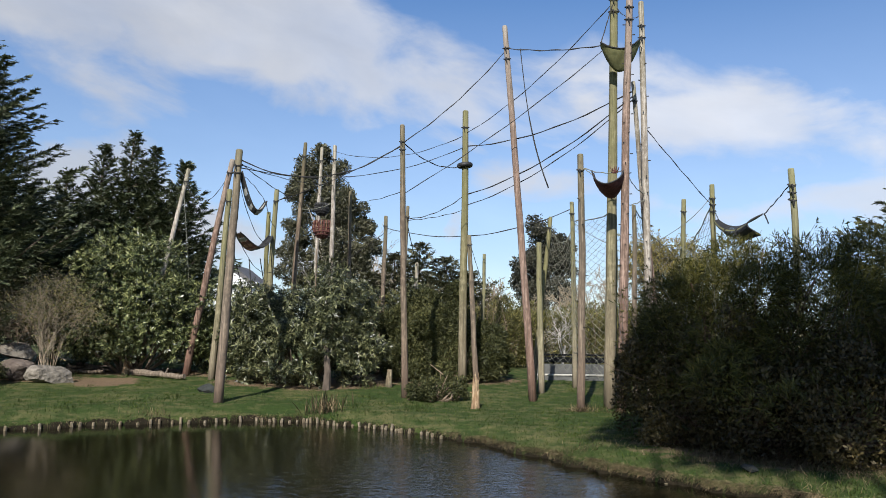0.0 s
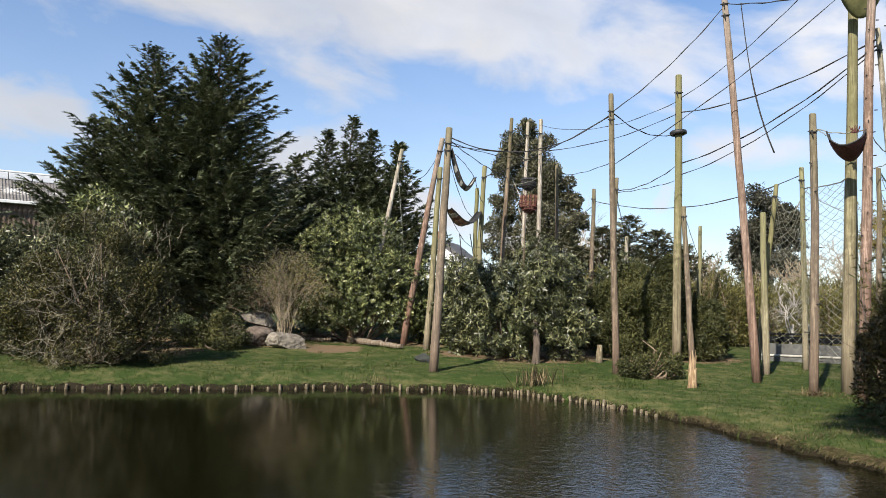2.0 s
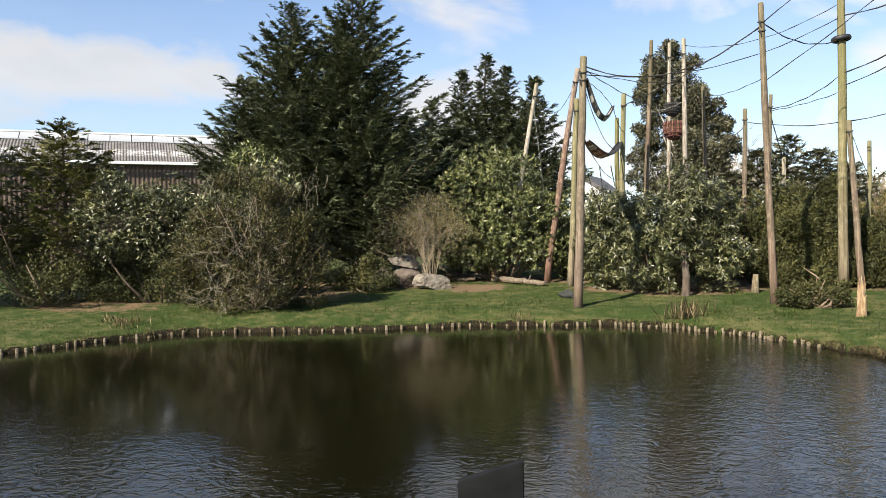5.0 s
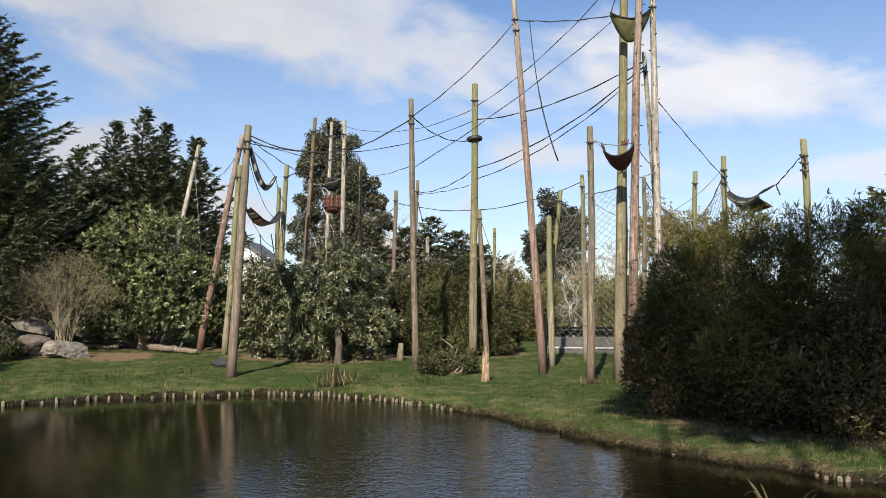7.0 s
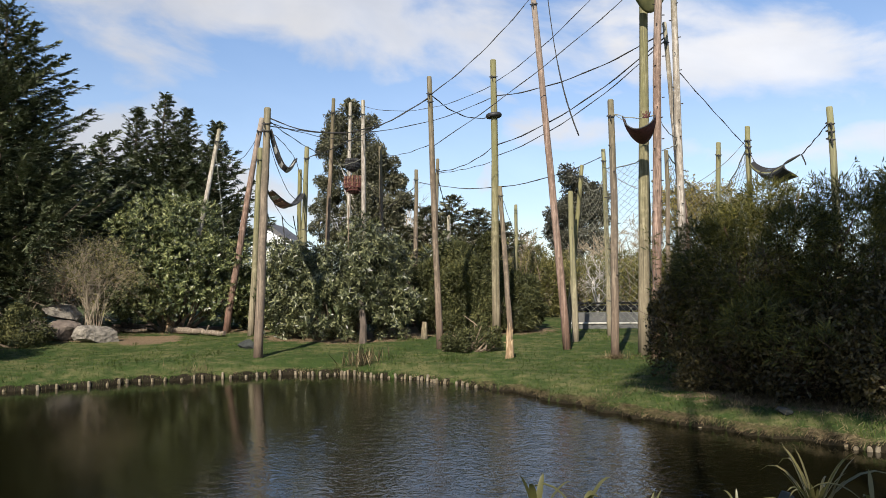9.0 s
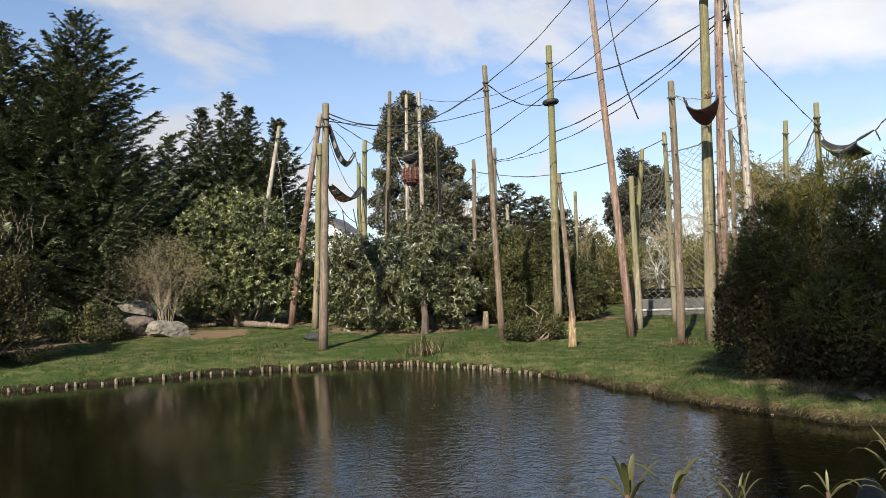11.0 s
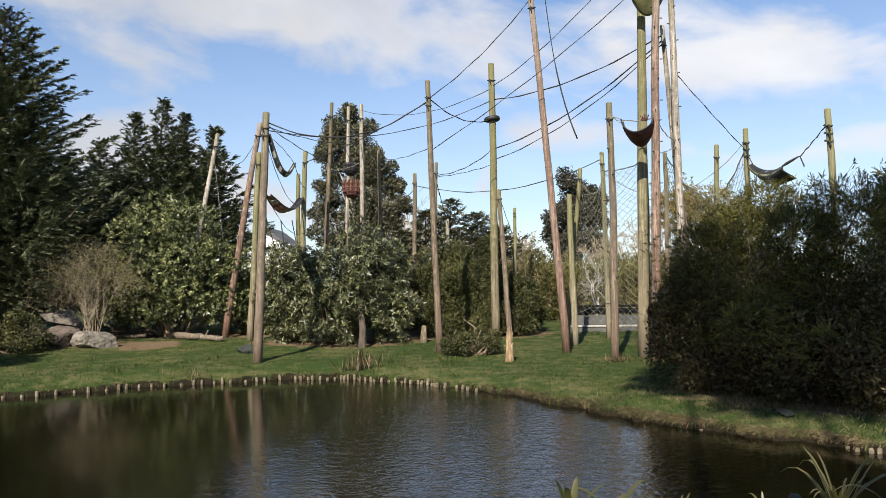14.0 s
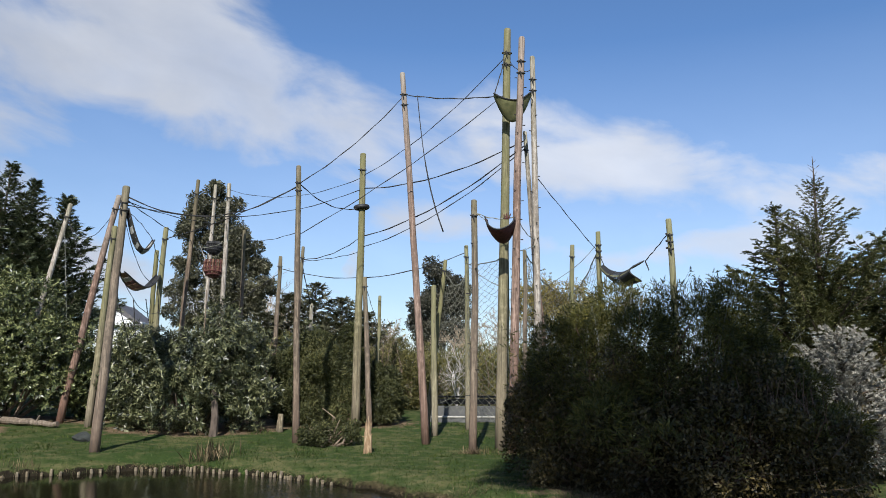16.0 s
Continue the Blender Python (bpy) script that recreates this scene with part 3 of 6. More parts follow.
def lobe_points(lobes, n, deep, seed, floor=0.05):
    """Points in the outer shell of merged, lumpy lobes, with the way outwards."""
    r = np.random.default_rng(seed)
    lobes = np.array(lobes, float)
    area = (lobes[:, 3] * lobes[:, 4] + lobes[:, 4] * lobes[:, 5] + lobes[:, 3] * lobes[:, 5])
    pick = r.choice(len(lobes), size=int(n * 1.7), p=area / area.sum())
    d = unit(r.normal(size=(len(pick), 3)))
    shell = 1 - deep * np.abs(r.normal(size=len(pick))) * 0.5
    lump = 1 + 0.16 * lumps(d * 2.0 + pick[:, None], 2.3, seed % 9) + 0.09 * lumps(d * 5 + pick[:, None], 2.9, seed % 7)
    off = d * lobes[pick, 3:6] * (shell * lump)[:, None]
    p = lobes[pick, :3] + off
    keep = p[:, 2] > floor + ground_z(lobes[0, 0], lobes[0, 1])
    for k, b in enumerate(lobes):
        keep &= ~((pick != k) & ((((p - b[:3]) / b[3:6]) ** 2).sum(1) < (1 - deep) ** 2))
    p, d = p[keep][:n], unit(off / lobes[pick, 3:6] ** 2)[keep][:n]
    return p, d


def clumpy(lobes, n, seed, spread):
    """Smaller lobes over the surface of the main ones, for an uneven outline."""
    r = np.random.default_rng(seed + 900)
    out = [tuple((1.02 - 0.55 * spread) * v if i > 2 else v for i, v in enumerate(b)) for b in lobes]
    for b in lobes:
        for _ in range(n):
            d = unit(r.normal(size=3) + np.array([0, -0.3, 0.35]))
            k = r.uniform(0.7, 1.35) * spread
            c = np.array(b[:3]) + d * np.array(b[3:]) * r.uniform(0.72, 0.98)
            w = k * min(b[3], b[4], b[5]) * r.uniform(0.8, 1.4)
            out.append((*c, w, w, w * r.uniform(0.7, 1.3)))
    return out


def shrub(name, lobes, mat, count, size, label, category, deep=0.35, slim=0.36, lift=0.3, stems=9, stem_mat="twig", seed=1, extra=None, rosette=1, group="", clumps=9, spread=0.3, floor=0.05, span=None, gaps=None, splay=(0.6, 1.25), fine=False):
    """A shrub: stems and a crown of single leaves set in whorls."""
    x, y = lobes[0][0], lobes[0][1]
    z = ground_z(x, y)
    ob = thing(name, (x, y, z), label, category, group)
    o = np.array([x, y, z])
    tubes = Tubes()
    lobes, main = clumpy(lobes, clumps, seed, spread), lobes
    for i, b in enumerate(main):
        limbs(tubes, np.array([x + 0.25 * (b[0] - x), y + 0.25 * (b[1] - y), z - 0.05]) - o, np.array(b[:3]) + (0, 0, 0.3 * b[5]) - o, 0.35 * b[3], max(2, stems // len(main)), 0.05, seed + i)
    tagged(part("stemwork", tubes.mesh("stemwork", M[stem_mat]), ob), kind="stuff")
    r = np.random.default_rng(seed + 50)
    c, d = lobe_points(lobes, count // rosette, deep, seed, floor)
    if span:
        level = c[:, 2] + 0.45 * lumps(c, 1.1, 4) + 0.25 * r.normal(size=len(c))
        keep = (level > span[0]) & (level < span[1])
        c, d = c[keep], d[keep]
    if gaps is not None:
        keep = lumps(c, 3.1, seed % 5) + 0.7 * lumps(c, 6.3, seed % 3) + 0.15 * r.normal(size=len(c)) > gaps + 0.7 * np.clip(1.1 - (c[:, 2] - z), 0, 1)
        c, d = c[keep], d[keep]
    k = len(c)
    if rosette > 1:
        # leaves stand round the tip of a shoot, spread from its axis
        shoot = unit(d * 0.75 + r.normal(size=d.shape) * 0.42 + np.array([0, 0, lift]))
        u = unit(np.cross(shoot, r.normal(size=shoot.shape)))
        w = np.cross(shoot, u)
        turn = (np.arange(rosette) * 2.4)[None] + r.uniform(0, 6.3, k)[:, None] + r.normal(size=(k, rosette)) * 0.25
        tilt = r.uniform(*splay, (k, rosette))
        rep = lambda v: np.repeat(v, rosette, 0)
        ring = rep(u) * np.cos(turn).ravel()[:, None] + rep(w) * np.sin(turn).ravel()[:, None]
        a = rep(shoot) * np.cos(tilt).ravel()[:, None] + ring * np.sin(tilt).ravel()[:, None]
        ln = rep(size * r.uniform(0.75, 1.25, k)) * r.uniform(0.75, 1.15, k * rosette)
        c = rep(c) + rep(shoot) * (np.tile(np.linspace(0, 0.45, rosette), k) * ln)[:, None] + a * ln[:, None] * 0.5
        flat = rep(shoot) + r.normal(size=a.shape) * 0.2
    else:
        a = unit(d * 0.7 + r.normal(size=d.shape) * 0.75 + np.array([0, 0, lift]))
        ln = size * r.uniform(0.65, 1.3, k)
        flat = d + r.normal(size=d.shape) * 0.5
    wide = ln * slim * r.uniform(0.75, 1.15, len(c))
    make = needles if fine else leaves
    part("foliage", make("foliage", L[mat], c - o, a, ln, wide, flat), ob)
    if extra:
        extra(ob, o, r)
    return ob


def conifer(name, x, y, height, radius, mat, branches, label, category, seed=1, shoots=7.0, leaflets=12, leaf=0.2, slim=0.34, low=0.04, power=0.75, rise=0.25, lean=(0.0, 0.0), group="", droop=0.0, wind=0.0, fan=0.34, spike=0.0, round_=False, ragged=0.35, spire=2.4, girth=1.0):
    """A conifer: a tapered trunk, arching branches, and shoots along them set with leaflets."""
    r = np.random.default_rng(seed)
    z0 = ground_z(x, y)
    ob = thing(name, (x, y, z0), label, category, group)
    up = np.array([0, 0, 1.0])
    q = np.linspace(0, 1, 9)
    axis = np.stack([lean[0] * q**1.5 + 0.9 * wind * np.maximum(0, q - 0.8) ** 1.5 * 4, lean[1] * q**1.5, height * q], 1)
    tr = Tubes()
    tr.add(axis, girth * (0.02 + 0.018 * height * (1 - q)), 8)
    if spike:
        tr.add(axis[-1] + np.array([[0, 0, -0.2], [0.01, 0, spike * 0.5], [0, 0, spike]]), np.array([0.022, 0.014, 0.006]), 5)
        for k in range(9):
            a, h = k * 2.4, spike * (0.1 + 0.08 * k)
            tr.add(axis[-1] + np.array([[0, 0, h], [0.16 * math.cos(a), 0.16 * math.sin(a), h + 0.12]]), np.array([0.008, 0.004]), 3)
    part("trunk", tr.mesh("trunk", M["bark"], True), ob)
    br, cs, ds, fl, sz = Tubes(), [], [], [], []
    for i in range(branches + 6):
        f = low + (1 - low) * ((i + r.random()) / branches) ** 0.9 if i < branches else r.uniform(0.95, 1.0)
        f = min(f, 1.0)
        reach = radius * min((1 - f) ** power, spire * (1 - f) + 0.02) * (1 + ragged * (r.random() ** 1.5 * 2 - 1)) + 0.07
        slight = min(1.0, 0.42 + 1.6 * reach / radius)
        a = i * 2.39996 + r.normal() * 0.3
        root = np.array([np.interp(f, q, axis[:, k]) for k in range(3)])
        s = np.linspace(0, 1, 6)
        out = np.array([math.cos(a), math.sin(a), 0.0])
        climb = rise + 0.7 * sm(0.85, 1.0, f)
        pts = root + out * (reach * s)[:, None] + up * (reach * (climb * s + (0.22 - droop) * s**2 - droop * s))[:, None] + np.array([wind, 0, 0]) * (reach * 0.3 * s**2)[:, None]
        if i % 2 == 0:
            br.add(pts, 0.012 * reach * (1.15 - s) + 0.004, 4, False)
        # shoots to both sides of the branch
        n = max(5, int(shoots * reach))
        u = np.clip(np.linspace(0.2, 1.0, n) + r.normal(size=n) * 0.03, 0.1, 1.0)
        c0 = np.stack([np.interp(u, s, pts[:, k]) for k in range(3)], 1)
        side = np.cross(out, up)
        sgn = np.where(np.arange(n) % 2, 1.0, -1.0)
        length = (fan * reach * (1.2 - u) + leaf * slight) * r.uniform(0.7, 1.25, n)
        sd = out * (0.5 + 0.6 * u)[:, None] + side * (sgn * 0.95 * (1.15 - u))[:, None] + up * (0.28 - droop + 0.22 * r.normal(size=n))[:, None] + r.normal(size=(n, 3)) * 0.16 + np.array([wind, 0, 0.2 * abs(wind)])
        sd = unit(sd)
        v = np.linspace(0.03, 1.0, leaflets)
        pos = c0[:, None] + sd[:, None] * (length[:, None] * v)[..., None] - up * (0.16 * length[:, None] * v**2)[..., None]
        ps = unit(np.cross(sd, up + r.normal(size=(n, 3)) * 0.4))
        nm = np.cross(ps, sd)
        if round_:
            w = np.arange(leaflets) * 2.4 + r.uniform(0, 6.3, n)[:, None]
            aside = ps[:, None] * np.cos(w)[..., None] + nm[:, None] * np.sin(w)[..., None]
        else:
            aside = ps[:, None] * np.where(np.arange(leaflets) % 2, 1.0, -1.0)[None, :, None]
        d = sd[:, None] * 0.85 + aside * (0.95 - 0.6 * v)[None, :, None] + r.normal(size=pos.shape) * 0.16
        cs.append(pos.reshape(-1, 3)), ds.append(d.reshape(-1, 3))
        face = np.cross(aside, sd[:, None]) if round_ else np.broadcast_to(nm[:, None], pos.shape)
        fl.append((face + r.normal(size=pos.shape) * 0.35).reshape(-1, 3))
        sz.append((slight * leaf * (1.15 - 0.5 * v)[None] * r.uniform(0.7, 1.2, (n, leaflets))).ravel())
    tagged(part("branchwork", br.mesh("branchwork", M["bark"]), ob), kind="stuff")
    c, d, fl, sz = np.concatenate(cs), np.concatenate(ds), np.concatenate(fl), np.concatenate(sz)
    part("crown", needles("crown", L[mat], c, d, sz, sz * slim, fl), ob)
    return ob


def twigs(tubes, base, up, reach, depth, r, radius, least=0.0):
    """Forking bare twigs."""
    end = base + up * reach
    mid = (base + end) / 2 + r.normal(size=3) * reach * 0.07
    tubes.add(np.array([base, mid, end]), np.maximum(np.array([radius, radius * 0.8, radius * 0.55]), least), 3, False)
    if depth:
        for _ in range(3):
            d = unit(up + r.normal(size=3) * 0.55 + np.array([0, 0, 0.12]))
            twigs(tubes, base + up * reach * r.uniform(0.45, 1.0), d, reach * r.uniform(0.5, 0.8), depth - 1, r, radius * 0.6, least)


def bare_tree(name, x, y, height, label, stems=1, depth=5, mat="twigpale", seed=1, spread=0.25, radius=0.05, leafy=None, group="", least=0.0):
    r = np.random.default_rng(seed)
    z = ground_z(x, y) if abs(x) < 26 and y < 31 else float(land(x, y))
    ob = thing(name, (x, y, z), label, "shrub" if stems > 1 else "tree", group)
    trunk, crown = Tubes(), Tubes()
    for _ in range(stems):
        d = unit(np.array([r.normal() * spread, r.normal() * spread, 1.0]))
        foot = np.array([r.normal() * 0.17, r.normal() * 0.15, -0.05]) * (stems > 1)
        h = height * r.uniform(0.3, 0.45)
        trunk.add(np.array([foot, foot + d * h * 0.5 + r.normal(size=3) * 0.03, foot + d * h]), np.array([radius, radius * 0.85, radius * 0.7]), 6)
        for _ in range(3):
            twigs(crown, foot + d * h * r.uniform(0.6, 1), unit(d + r.normal(size=3) * 0.35), height * 0.3, depth - 1, r, radius * 0.5, least)
    part("trunk", trunk.mesh("trunk", M[mat]), ob)
    tagged(part("twigwork", crown.mesh("twigwork", M[mat]), ob), kind="stuff")
    if leafy:
        pts = np.concatenate(crown.v)
        pick = pts[r.integers(0, len(pts), leafy[1])]
        part("leaves", leaves("leaves", L[leafy[0]], pick + r.normal(size=pick.shape) * 0.05, r.normal(size=pick.shape), leafy[2], leafy[2] * 0.45), ob)
    return ob

# ---- climbing poles ----
POLES = {}


def pole(key, base, top, dia, mat, label, pegs=0, band=0):
    """A round timber pole: tapered, slightly crooked, with a chamfered head."""
    r = np.random.default_rng(abs(hash_of(key)))
    base, top = np.array(base, float), np.array(top, float)
    base[2] = ground_z(base[0], base[1])
    POLES[key] = (base, top, dia)
    k = 12
    q = np.linspace(0, 1, k)
    axis = (top - base) * q[:, None]
    axis[:, :2] += np.cumsum(r.normal(size=(k, 2)) * 0.011, 0) * np.sin(q * np.pi)[:, None]
    axis[0, 2] -= 0.25
    rad = dia / 2 * (1.05 - (0.17 + 0.016 * (top[2] - base[2])) * q) * (1 + r.normal(size=k) * 0.015)
    t = Tubes()
    head = (top - base) / np.linalg.norm(top - base) * 0.03
    t.add(np.concatenate([axis, [axis[-1] + head]]), np.append(rad, rad[-1] * 0.8), 14)
    ob = tagged(part("climbing_pole", t.mesh("climbing_pole", M[mat])), label, "pole", "climbing poles")
    for p in ob.data.polygons:
        p.use_smooth = len(p.vertices) == 4
    ob.location = base
    along = unit(top - base)
    for i in range(pegs):
        f = 0.12 + 0.8 * i / pegs
        c = (top - base) * f
        turn = (0.15, 2.9, 1.2, 2.0)[i % 4] + 0.3 * r.normal()
        out = unit(np.array([math.cos(turn), -math.sin(turn), 0.05]))
        pt = Tubes()
        pt.add(np.array([c + out * dia * 0.4, c + out * (dia * 0.5 + (0.1 if pegs < 10 else 0.045))]), 0.014, 6)
        part("peg", pt.mesh("peg", M["rope"]), ob)
    for i in range(band):
        c = (top - base) * (0.94 - 0.03 * i)
        pt = Tubes()
        a = np.linspace(0, 2 * np.pi, 15)
        u = unit(np.cross(along, [0, 1.0, 0]))
        w = np.cross(u, along)
        pt.add(c + (dia * 0.47) * (u * np.cos(a)[:, None] + w * np.sin(a)[:, None]) + along * 0.03 * np.sin(a)[:, None], 0.018, 5)
        lash = part("rope_lashing", pt.mesh("rope_lashing", M["rope"]), ob)
        kt = Tubes()
        kc = c + u * dia * 0.2 - w * dia * 0.52
        kt.add(np.array([kc, kc + (0.01, -0.02, -0.05), kc + (0.03, -0.02, -0.16)]), np.array([0.028, 0.022, 0.012]), 5)
        part("knot", kt.mesh("knot", M["rope"]), lash)
    return ob


def hash_of(key):
    return sum(ord(c) * 31**i for i, c in enumerate(key)) % 99991


GREEN = "tall greenish treated timber pole standing in grass"
BROWN = "brown weathered timber pole with a greenish top"
pole("C", (-6.0, 20.57, 0), (-5.75, 20.64, 7.01), 0.25, "pole_brown", "brown weathered timber pole by the pond bank", band=2)
pole("P2", (-8.99, 26.68, 0), (-7.77, 27.07, 8.14), 0.25, "pole_red", "leaning reddish timber pole beside a log", band=1)
pole("P3", (-7.81, 25.84, 0), (-7.53, 26.04, 6.85), 0.23, "pole_green", "greenish timber pole in the shade of laurels", band=1)
pole("P4", (-11.16, 27.92, 0), (-9.88, 28.56, 8.07), 0.21, "pole_pale", "leaning silvered pole rising out of laurel", band=1)
pole("P5", (-6.53, 28.26, 0), (-6.38, 28.29, 7.27), 0.23, "pole_green", "mossy green pole behind the laurel", band=1)
pole("P5b", (-6.78, 28.64, 0), (-6.74, 28.65, 6.45), 0.2, "pole_green", "shorter mossy pole lashed beside another")
pole("P6", (-6.16, 30.38, 0), (-5.76, 30.46, 9.65), 0.2, "pole_brown", "tall slim brown pole behind laurels", band=1)
pole("P7", (-5.52, 32.53, 0), (-5.42, 32.55, 9.97), 0.19, "pole_pale", "tall slim pale pole behind laurels", band=1)
pole("P8", (-4.6, 30.66, 0), (-4.57, 30.66, 9.6), 0.21, "pole_pale", "tall pale straight pole behind laurels", band=1)
pole("P9", (-4.11, 32.74, 0), (-4.14, 32.74, 8.05), 0.18, "pole_brown", "slim grey-brown pole behind laurels")
pole("P10", (-2.38, 28.9, 0), (-2.24, 28.91, 6.41), 0.18, "pole_brown", "slim dark brown pole behind the shrubs", band=1)
pole("A", (-1.05, 22.54, 0), (-1.31, 22.53, 8.31), 0.2, "pole_brown", BROWN, band=2)
pole("A2", (-1.44, 26.96, 0), (-1.3, 26.97, 6.51), 0.15, "pole_brown", "thin brown pole behind the yew", band=1)
pole("P11", (-1.05, 30.98, 0), (-1.07, 30.98, 4.79), 0.17, "pole_pale", "short pale pole behind the yew")
pole("B", (0.73, 26.0, 0), (0.72, 26.0, 9.8), 0.29, "pole_green", "thick green-stained pole with a tyre collar", band=1)
pole("B2", (1.21, 25.9, 0), (0.9, 25.93, 5.35), 0.19, "pole_brown", "shorter dark pole beside the thick one", band=1)
pole("P12", (1.48, 27.96, 0), (1.55, 27.96, 4.9), 0.15, "pole_green", "thin green pole rising from the yew")
pole("G", (2.71, 22.22, 0), (1.79, 22.31, 11.42), 0.23, "pole_red", "very tall leaning red-brown timber pole", band=2)
pole("G2", (3.16, 23.86, 0), (3.07, 23.87, 4.9), 0.2, "pole_green", "greenish pole in the grass before a hedge")
pole("G3", (2.98, 24.6, 0), (3.6, 25.0, 5.9), 0.17, "pole_green", "leaning mossy pole before a hedge", band=1)
pole("D", (3.7, 20.08, 0), (3.7, 20.08, 6.91), 0.21, "pole_brown", "brown pole with climbing pegs in the grass", pegs=8, band=1)
pole("D2", (4.48, 25.3, 0), (4.37, 25.32, 6.48), 0.18, "pole_green", "greenish pole holding the climbing net", band=1)
pole("T1", (4.59, 20.73, 0), (4.77, 20.56, 12.3), 0.3, "pole_green", "very tall green-stained pole under a canvas sling", band=2)
pole("T2", (4.71, 19.84, 0), (4.98, 19.63, 11.63), 0.25, "pole_red", "very tall reddish pole studded with pegs", pegs=34, band=2)
pole("T3", (5.72, 20.65, 0), (5.52, 20.53, 11.47), 0.22, "pole_pale", "very tall silvery pole beside a dark shrub", pegs=20, band=2)
pole("T3b", (6.05, 20.75, 0), (5.62, 20.85, 6.2), 0.2, "pole_red", "reddish brace pole leaning on a taller one")
pole("T4", (6.17, 21.67, 0), (5.54, 21.55, 9.47), 0.17, "pole_pale", "pale pole with a green head, leaning", band=1)
pole("T5", (4.98, 21.82, 0), (5.0, 21.66, 7.1), 0.19, "pole_green", "mossy pole behind the tallest ones")
pole("T6", (5.25, 20.5, 0), (5.25, 20.5, 5.6), 0.14, "pole_brown", "thin dark post holding the net")
pole("H", (7.94, 25.12, 0), (7.94, 24.52, 6.5), 0.19, "pole_green", "greenish pole behind the net", band=1)
pole("H2", (8.37, 22.8, 0), (8.1, 22.36, 6.58), 0.19, "pole_green", "mossy pole with knotted ropes round its head", band=3)
pole("E", (8.66, 18.21, 0), (8.42, 17.92, 6.13), 0.19, "pole_green", "green pole above bamboo with rope round its head", band=3)
pole("E2", (8.72, 18.3, 0), (8.52, 18.02, 5.85), 0.09, "pole_green", "thin mossy rail lashed to a green pole")


def on(key, f):
    """A place on a pole at a fraction of its height."""
    base, top, _ = POLES[key]
    return base + (top - base) * f


def rope(a, b, sag=0.25, r=0.022, mat="rope", label="dark rope slung between poles"):
    q = np.linspace(0, 1, 17)
    pts = np.array(a) + (np.array(b) - a) * q[:, None]
    pts[:, 2] -= 4 * sag * q * (1 - q)
    pts[:, 2] += 0.012 * np.sin(q * 23 + a[0])
    t = Tubes()
    t.add(pts - pts[0], 0.54 * r * (1 + 0.3 * np.sin(np.arange(17) * 2.1 + a[0])), 6)
    ob = tagged(part("rope", t.mesh("rope", M[mat], True)), label, "rope", "ropes")
    ob.location = pts[0]
    return ob


STRAP = "dark fire-hose strap slung between poles"
rope(on("C", 0.965), on("A", 0.93), 0.75, 0.032, label=STRAP)
rope(on("C", 0.955), on("P6", 0.73), 0.1, 0.022)
rope(on("C", 0.945), on("P8", 0.82), 0.15, 0.02)
rope(on("C", 0.93), on("B", 0.868), 0.62, 0.024)
rope(on("B", 0.868), on("T4", 0.975), 0.36, 0.034, label=STRAP)
rope(on("A", 0.935), on("G", 0.935), 0.22, 0.026)
rope(on("A", 0.94), on("B", 0.797), 0.35, 0.028, label=STRAP)
rope(on("P8", 0.975), on("B", 0.912), 0.5, 0.02)
rope(on("B", 0.915), on("T1", 0.935), 0.34, 0.022)
rope(on("A", 0.742), on("T1", 0.838), 0.2, 0.022)
rope(on("P9", 0.95), on("A", 0.755), 0.15, 0.018)
rope(on("P5", 0.94), on("A", 0.925), 0.14, 0.026)
rope(on("A2", 0.93), on("B", 0.685), 0.2, 0.026)
rope(on("B", 0.685), on("T4", 0.96), 0.4, 0.034, label=STRAP)
rope(on("A2", 0.92), on("B", 0.63), 0.06, 0.02)
rope(on("B", 0.645), on("T4", 0.95), 0.42, 0.026)
rope(on("P8", 0.45), on("P10", 0.9), 0.1, 0.022)
rope(on("P10", 0.93), on("D2", 0.965), 0.62, 0.03, label=STRAP)
rope(on("A2", 0.9), on("P11", 0.97), 0.03, 0.03)
rope(on("B2", 0.97), on("P12", 0.75), 0.05, 0.018)
rope(on("G", 0.94), np.array([4.24, 19.98, 9.97]), 0.1, 0.03, label=STRAP)
rope(on("T1", 0.93), on("T3", 0.97), 0.25, 0.02)
rope(on("T3", 0.685), on("H2", 0.9), 0.02, 0.022)
rope(on("H2", 0.95), on("D2", 0.9), 1.2, 0.02, "ropegreen", "slack grey rope along the top of the net")
rope(on("P4", 0.95), on("P2", 0.62), 0.4, 0.02)
rope(on("P4", 0.93), on("P2", 0.95), 0.9, 0.02)
rope(on("P4", 0.9), on("P4", 0.9) + np.array([0.75, -0.6, -5.2]), 0.0, 0.02, "ropegreen", "slack rope hanging into the laurel")
rope(on("C", 0.9), on("P5", 0.72), 0.75, 0.018)
rope(on("C", 0.7), on("P5", 0.55), 0.5, 0.018)
rope(on("C", 0.62), on("P5b", 0.15), 0.2, 0.02)
rope(on("P6", 0.92), on("P9", 0.66), 0.15, 0.022)
rope(on("P6", 0.7), on("P8", 0.74), 0.1, 0.022, "ropegreen", "pale grey rope slung between poles")
rope(on("P7", 0.62), on("P8", 0.58), 0.03, 0.05, label=STRAP)
rope(on("P6", 0.18), on("P8", 0.22), 0.35, 0.03, label=STRAP)
